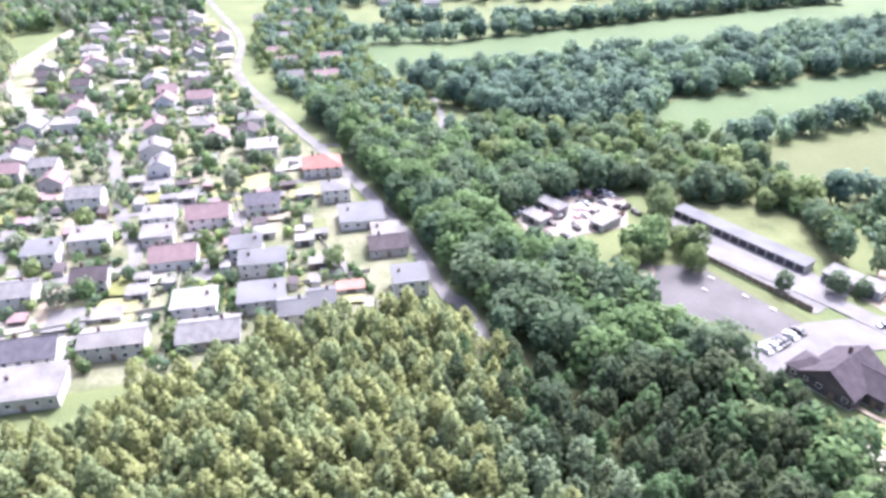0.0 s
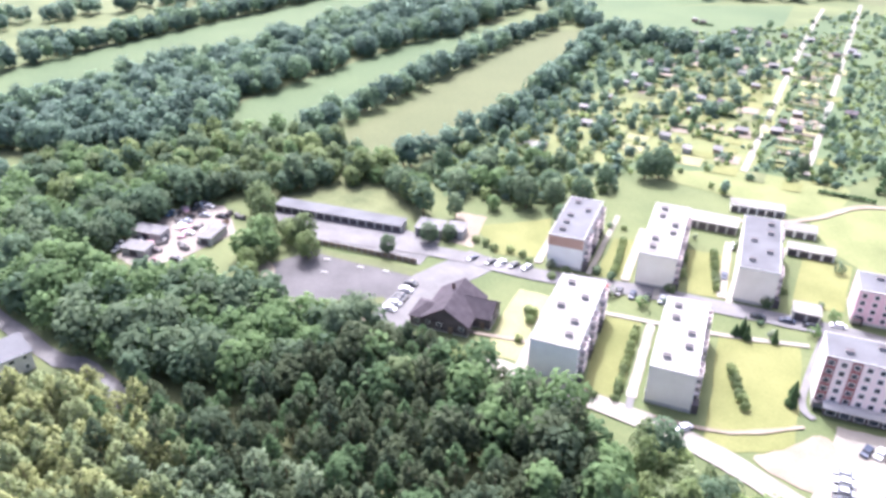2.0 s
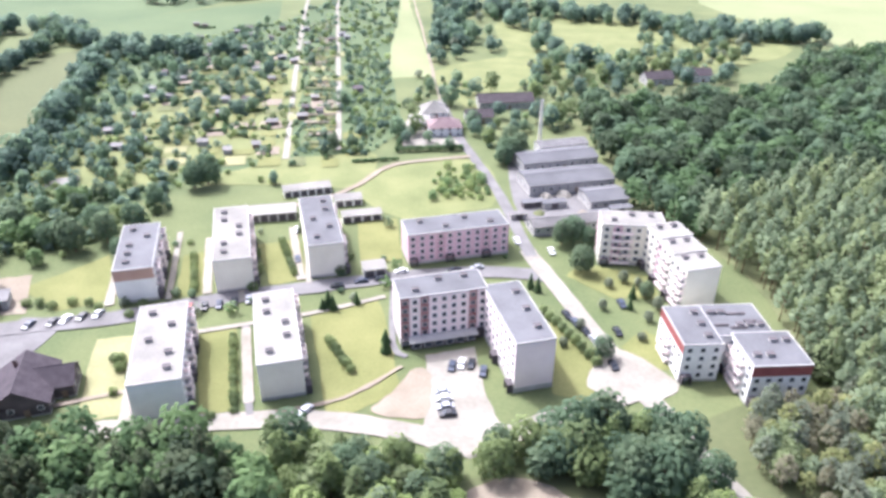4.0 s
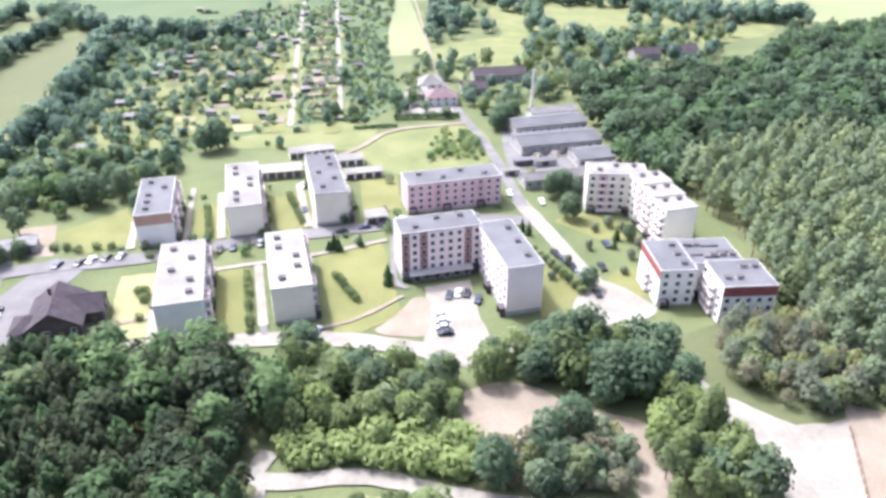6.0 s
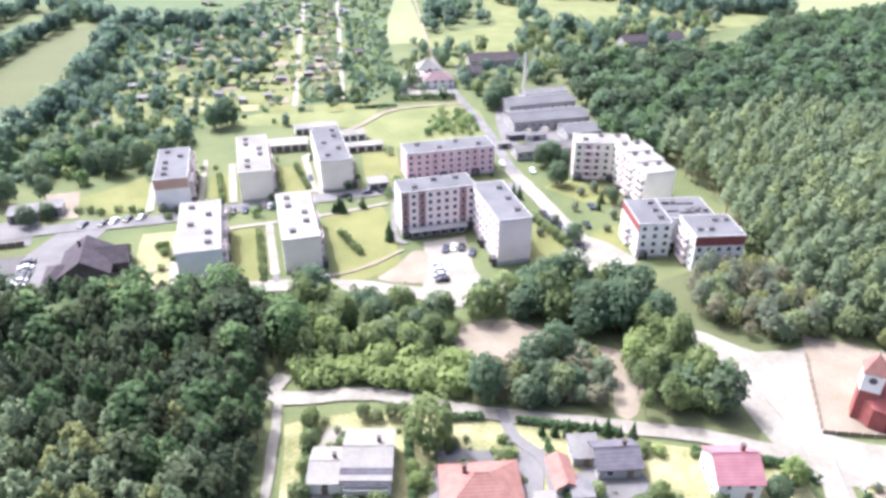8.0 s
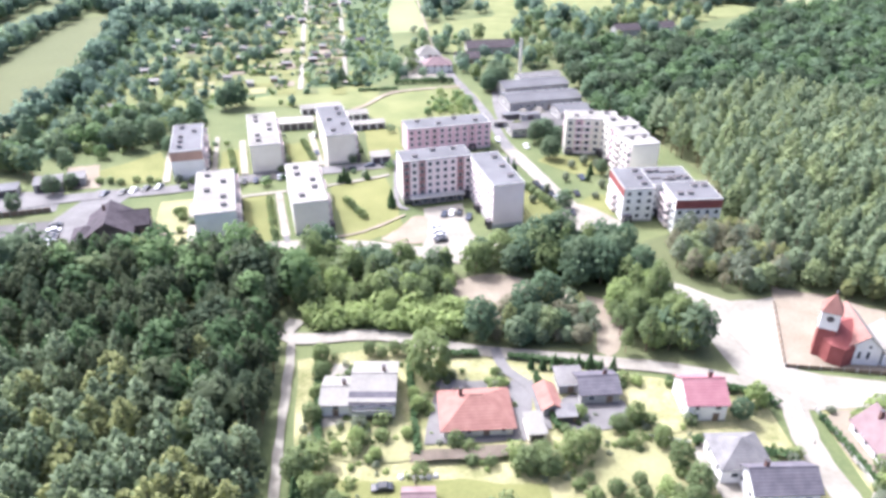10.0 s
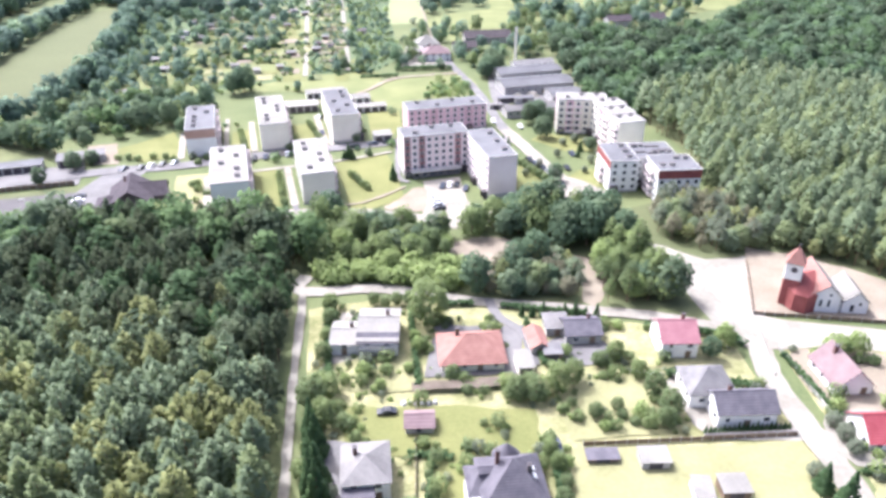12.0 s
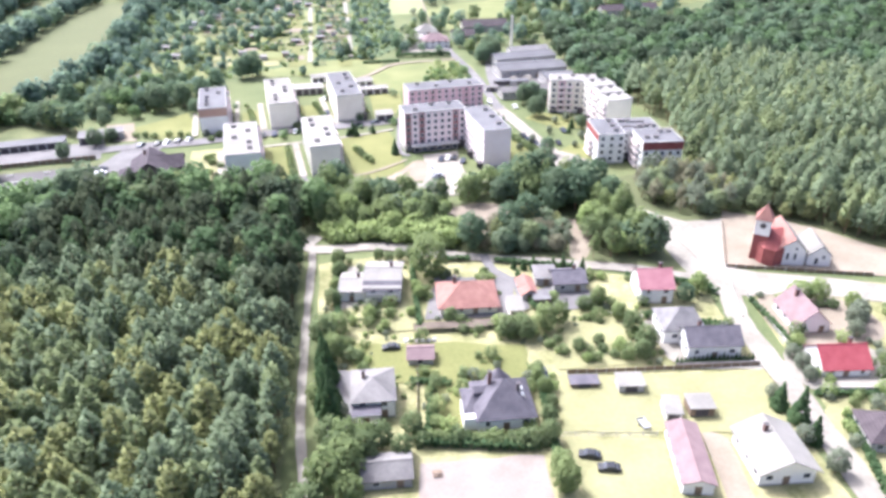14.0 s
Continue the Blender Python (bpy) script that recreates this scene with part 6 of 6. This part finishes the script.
KINDS = {
    "dark": [tree_kind(lambda g: crown_broad(g, 10, 4.0, 16, 26, 0.62), 10, 0.28, OAK[k:k + 1], 30 + k) for k in (0, 2)],
    "green": [tree_kind(lambda g: crown_broad(g, 9, 3.6, 15, 24, 0.58), 9, 0.24, FRUIT[k:k + 1], 40 + k) for k in (0, 1)],
    "light": [tree_kind(lambda g: crown_broad(g, 7, 3.0, 13, 22, 0.52), 7, 0.2, LIME, 50)],
    "grey": [tree_kind(lambda g: crown_broad(g, 7, 2.8, 13, 22, 0.5), 7, 0.2, SILVER, 60)],
    "dull": [tree_kind(lambda g: crown_broad(g, 8, 3.2, 14, 22, 0.55), 8, 0.2, PINE[k:k + 1], 65 + k) for k in (0, 2)],
    "young": [tree_kind(lambda g: crown_pine(g, 10, 2.3, 11, 20, 0.5), 10, 0.16, FRUIT[k:k + 1], 90 + k) for k in (0, 1)],
    "wispy": [tree_kind(lambda g: crown_pine(g, 9, 2.5, 10, 20, 0.5), 9, 0.16, m, 94) for m in (RUSSET, PINE[1:2], SILVER)],
    "russet": [tree_kind(lambda g: crown_broad(g, 7, 2.7, 13, 22, 0.48), 7, 0.2, RUSSET, 67)],
    "slender": [tree_kind(lambda g: crown_broad(g, 11, 2.3, 14, 22, 0.52), 11, 0.2, FRUIT[:1], 68 + k) for k in (0, 1)],
    "spruce": [tree_kind(lambda g: crown_spruce(g, 8, 1.9, 170, 0.62), 8, 0.16, HEDGE, 70 + k, 0) for k in (0, 1)],
    "bush": [tree_kind(lambda g: crown_broad(g, 2.6, 1.5, 8, 10, 0.4), 2.6, 0.08, FRUIT[k:k + 1], 80 + k) for k in (0, 1)],
}
TREE_WORDS = {"dark": "dark green broadleaved tree", "green": "green broadleaved tree", "light": "light yellow-green tree", "grey": "silvery grey-green tree",
              "dull": "dull olive-green tree", "young": "young slender green tree", "wispy": "wispy olive-brown young tree", "russet": "brownish sparse tree", "slender": "tall slender green tree", "spruce": "dark narrow conifer", "bush": "rounded green shrub"}


def tree(kind, x, y, s, where=""):
    t = thing("shrub" if kind == "bush" else "conifer" if kind == "spruce" else "tree", x, y, nr.uniform(0, 360), (TREE_WORDS[kind] + " " + where).strip(), "shrub" if kind == "bush" else "tree", TREE_WORDS[kind] + "s")
    t.matrix_basis = t.matrix_basis @ Matrix.Diagonal((s, s, s * nr.uniform(0.85, 1.3), 1))
    trunk, crown = KINDS[kind][int(nr.integers(0, len(KINDS[kind])))]
    part("trunk", trunk, t)
    part("crown", crown, t)


for (xs, ys), kinds, low, high, where in COPSES:
    for x, y in zip(xs, ys):
        tree(kinds[int(nr.integers(0, len(kinds)))], float(x), float(y), nr.uniform(low, high), where)
tree("green", 0.6, 67.4, 1.3, "standing alone beside the sandy track")
for x, y, s in ((64, 78, 1.05), (60, 82, 0.9), (56, 86, 0.8)):
    tree("dark", x, y, s, "beside the sandy track")
for x in range(8):
    tree("spruce", 24 + 2.7 * x, 70.4 - 0.15 * x, 0.42 + 0.08 * (x % 3), "in a row behind a garden")
for x, y, s in ((-24, 36, 0.75), (-23, 28, 0.8), (-21, 22, 0.9), (-20, 15, 1.0), (-19, 10, 0.95), (-21.5, 18.5, 0.9), (-22.5, 25, 0.75), (-20.5, 12, 0.85), (-21, 31, 0.7), (-21, 40, 0.7), (-18, 3, 0.7), (-16, -2, 0.7)):
    tree("green", x, y, s, "beside the narrow track") if y < 8 or y > 30 else tree("spruce", x, y, s * 1.35, "beside the narrow track")
for x, y, s in ((-14, -5, 0.95), (-17, -9, 0.95), (-8, 2, 0.6), (-12, 2, 0.7), (-4, 0, 0.55), (-2, 6, 0.55), (-15, 1, 0.75), (-11, -1, 0.7), (-20, -14, 0.8), (-13, -12, 0.7)):
    tree("green", x, y, s, "among the gardens")
for x, y, s in ((-25, 73, 0.55), (-24, 66, 0.5), (-24, 60, 0.45), (-8, 76, 0.4), (-14, 75.5, 0.4), (-11, 75, 0.35), (-5, 75.5, 0.4), (-24, 52, 0.5)):
    tree("green", x, y, s, "in a front garden")
for x, y, s in ((-14, 46, 0.55), (-10, 42, 0.4), (-4, 48, 0.4), (-3, 60, 0.45), (-2, 56, 0.5), (-18, 44, 0.4)):
    tree("light", x, y, s, "in a garden")
for x, y, s in ((20, 39, 0.6), (24, 38, 0.65), (29, 41, 0.7), (33, 44, 0.6), (23, 42, 0.5), (50, 40, 0.6), (52, 34, 0.65), (48, 46, 0.5), (40, 50, 0.5), (44, 52, 0.5), (36, 33, 0.4), (50, 30, 0.5), (41, 35, 0.35)):
    tree("green", x, y, s, "in an orchard garden")
patch("dug_ground", [(-3, 43), (22, 45), (22, 42), (-3, 40)], TILLED, "dark tilled bed behind a bungalow", False)
tree("bush", 6, 45.5, 1.1, "before the bungalow")
for k in range(19):
    tree("spruce", 57.6 + 0.98 * k, 28.0 + 0.07 * k, 0.24 + 0.02 * (k % 3), "in a clipped row before a white house")
for k in range(13):
    tree("bush", 1.5 + 1.85 * k, 4.1 - 0.12 * k, 0.8 + 0.16 * (k * 5 % 4), "in a row along a yard")
for k in range(6):
    single("garden_boulder", Shape().tube((0, 0, 0), (0, 0, 0.45), 0.62, 0.55, 9).tube((0, 0, 0.45), (0, 0, 0.75), 0.55, 0.25, 9), STONE if k % 3 else WHITE, -4.6 + 1.35 * k, 37.0 + 0.3 * (k % 2), 30 * k, "large pale boulder edging a garden bed", "boulder", "garden boulders", 0.06)
tree("light", 71, 57, 0.75, "beside the crossing")
tree("dark", 66.5, 53, 0.5, "beside a white house")
for x, y, s in ((96, 53, 0.9), (101, 54, 0.8), (91, 52, 0.5), (108, 50, 0.6)):
    tree("light", x, y, s, "beside the crossing")
for x, y, s in ((105, 42, 0.8), (108, 46, 0.7), (103, 38, 0.6)):
    tree("grey", x, y, s, "beside a house")
for x, y, s in ((84.5, 30, 0.5), (85, 26, 0.55), (85, 22, 0.5), (74.5, 16, 0.5), (78, -5, 0.65), (75.5, 3, 0.6)):
    tree("grey", x, y, s, "beside the road")
for x, y, s in ((74.6, 13, 1.0), (77, 9, 1.1), (77.4, 3, 0.9)):
    tree("spruce", x, y, s, "beside the road")
for x, y, s in ((26, 18, 0.4), (26, 10, 0.45), (25.5, 4, 0.5), (26.5, -4, 0.6), (26.5, -9, 0.65), (25, 22, 0.4), (27, 14, 0.35)):
    tree("green", x, y, s, "along a plot boundary")
for x, y, s in ((-32, 177, 0.75), (-30.5, 176, 0.65), (-33.5, 176, 0.6), (-24, 179, 0.55), (-14, 160, 0.7), (-13.6, 156, 0.7), (28, 189, 0.6), (30, 187, 0.6), (58, 184, 0.6), (56, 178, 0.5)):
    tree("spruce", x, y, s, "on a lawn")
for k in range(7):
    tree("bush", -29.5 + 1.25 * k, 160.5 - 2.1 * k, 0.75 + 0.1 * (k % 3), "in a row on the lawn")
for k in range(14):
    tree("bush", -56 + 0.62 * k, 162 - 2.3 * k, 0.62 + 0.1 * (k % 3), "in a row beside the footpath")
for k in range(9):
    tree("bush", -80.5 + 0.85 * k, 206 - 2.6 * k, 0.8, "in a row beside a block of flats")
    tree("bush", -53.5 + 1.0 * k, 216 - 2.6 * k, 0.8, "in a row beside a block of flats")
    tree("bush", 30.5 + 1.4 * k, 176 - 3.0 * k, 0.9, "beside the road")
for x, y, s in ((-92, 262, 1.15), (-96, 258, 0.9), (45, 199, 0.85), (45, 219, 0.9), (41, 216, 0.7), (50, 216, 0.6), (62, 184, 0.5), (44, 155, 0.6), (28, 292, 1.1), (33, 297, 1.0), (26, 286, 0.9), (30, 304, 1.0), (-128, 172, 0.6), (-132, 166, 0.7), (-138, 152, 0.6), (-104, 206, 0.7), (-112, 214, 0.9), (-120, 208, 1.0), (-118, 222, 1.0), (-130, 212, 0.9), (-106, 224, 0.9), (-48, 300, 0.6), (-40, 302, 0.6)):
    tree("dark", x, y, s, "beside the estate")
for x, y in ((-84, 151), (-81, 147), (-77, 144), (-72, 160), (-120, 176), (-116, 176), (-112, 175), (-107, 177), (-102, 177), (-98, 174), (-88, 171), (-83, 130)):
    tree("bush", x, y, 0.9, "beside a lawn")
for x, y, s in ((-152, 134, 0.9), (-160, 140, 1.0), (-166, 138, 1.0), (-170, 130, 1.0), (-172, 140, 0.9), (-178, 136, 0.9), (-166, 122, 0.9), (-160, 116, 0.8), (-152, 110, 0.9), (-186, 142, 1.1), (-193, 146, 1.2)):
    tree("green", x if x < -165 else x - 4, y, s, "beside the sports court")


def hedge(x0, y0, x1, y1, w, h, label="dense dark green clipped hedge", mats=HEDGE):
    length = math.hypot(x1 - x0, y1 - y0)
    n = int(length * 9 * w + length * 6)
    c = np.stack([nr.uniform(0, length, n), nr.uniform(-w / 2, w / 2, n), h * np.sqrt(nr.uniform(0.02, 1, n))], 1)
    v, f = tufts(c, nr.uniform(0.3, 0.55, n), c * 0 + np.array([0, 0, 1.0]), nr, stray=0.6)
    ob = new("hedge", bulk_mesh("hedge", np.maximum(v, (-9, -9, 0)), f, mats))
    ob.matrix_basis = pose(x0, y0, 0, 0, 0, math.degrees(math.atan2(y1 - y0, x1 - x0)))
    tagged(ob, label, "hedge", "garden hedges")


for h in ((-1, 3, 23, 1.5, 1.8, 1.8), (54, 65, 74, 61, 1.6, 1.8), (74, 61, 76, 57, 1.6, 1.8), (19, 74.5, 40, 71, 1.4, 1.3), (4, 75, 12, 75.5, 1.4, 1.5), (-1.5, 42, -4.5, 72, 1.2, 1.6), (27.5, 50, 24.5, 68, 1.2, 1.6), (-3, 22, 6, 21, 1.2, 1.1), (54, 46, 66, 46, 1.6, 2.0), (67, 43, 74, 42, 1.5, 1.6), (1, 4, 1.5, 22, 1.0, 1.2),
          (25.5, 22, 26.5, -10, 1.5, 1.6), (84, 54, 87, 32, 1.2, 1.4), (-26, 74, -22, 46, 1.4, 1.8), (-200, -4, -170, -8, 1.5, 1.6), (-200, -18, -186, -20, 1.5, 1.6), (-195, 35, -178, 38, 1.8, 1.8), (-21, 299, 9, 302, 2.4, 2.4), (-20, 305, -19, 330, 1.6, 1.8), (-20, -16, -12, -20, 1.5, 1.5), (84, 17, 102, 17, 1.2, 1.2), (88, 10, 84.5, -14, 1.6, 1.4)):
    hedge(*h)
for k in range(64):
    x, y = nr.uniform(-150, -25), nr.uniform(285, 560)
    a = 0.17 if k % 2 else 1.74
    x -= (y - 290) * 0.18
    n = nr.uniform(8, 20)
    hedge(x, y, x + n * math.cos(a), y + n * math.sin(a), 1.2, 1.4, "dark green hedge between allotment plots")

for x, y in ((-100, 200), (-98, 194), (-86, 176), (-84, 214), (-74, 216), (-57, 196), (-60, 206), (-56, 186), (-48, 224), (-31, 196), (-29, 206), (-33, 216), (-82, 150), (-79, 138), (-60, 132), (-53, 130), (-43, 152), (-41, 144), (-46, 160)):
    tree("bush", x, y, float(nr.uniform(0.7, 1.15)), "beside a block of flats")
for x, y, s in ((52, 190, 0.45), (57, 193, 0.5), (61, 190, 0.4), (64, 178, 0.5), (60, 172, 0.45), (48, 178, 0.4), (66, 172, 0.45), (34, 160, 0.4), (56, 163, 0.4), (40, 168, 0.4)):
    tree("grey", x, y, s, "in a small garden before the flats")
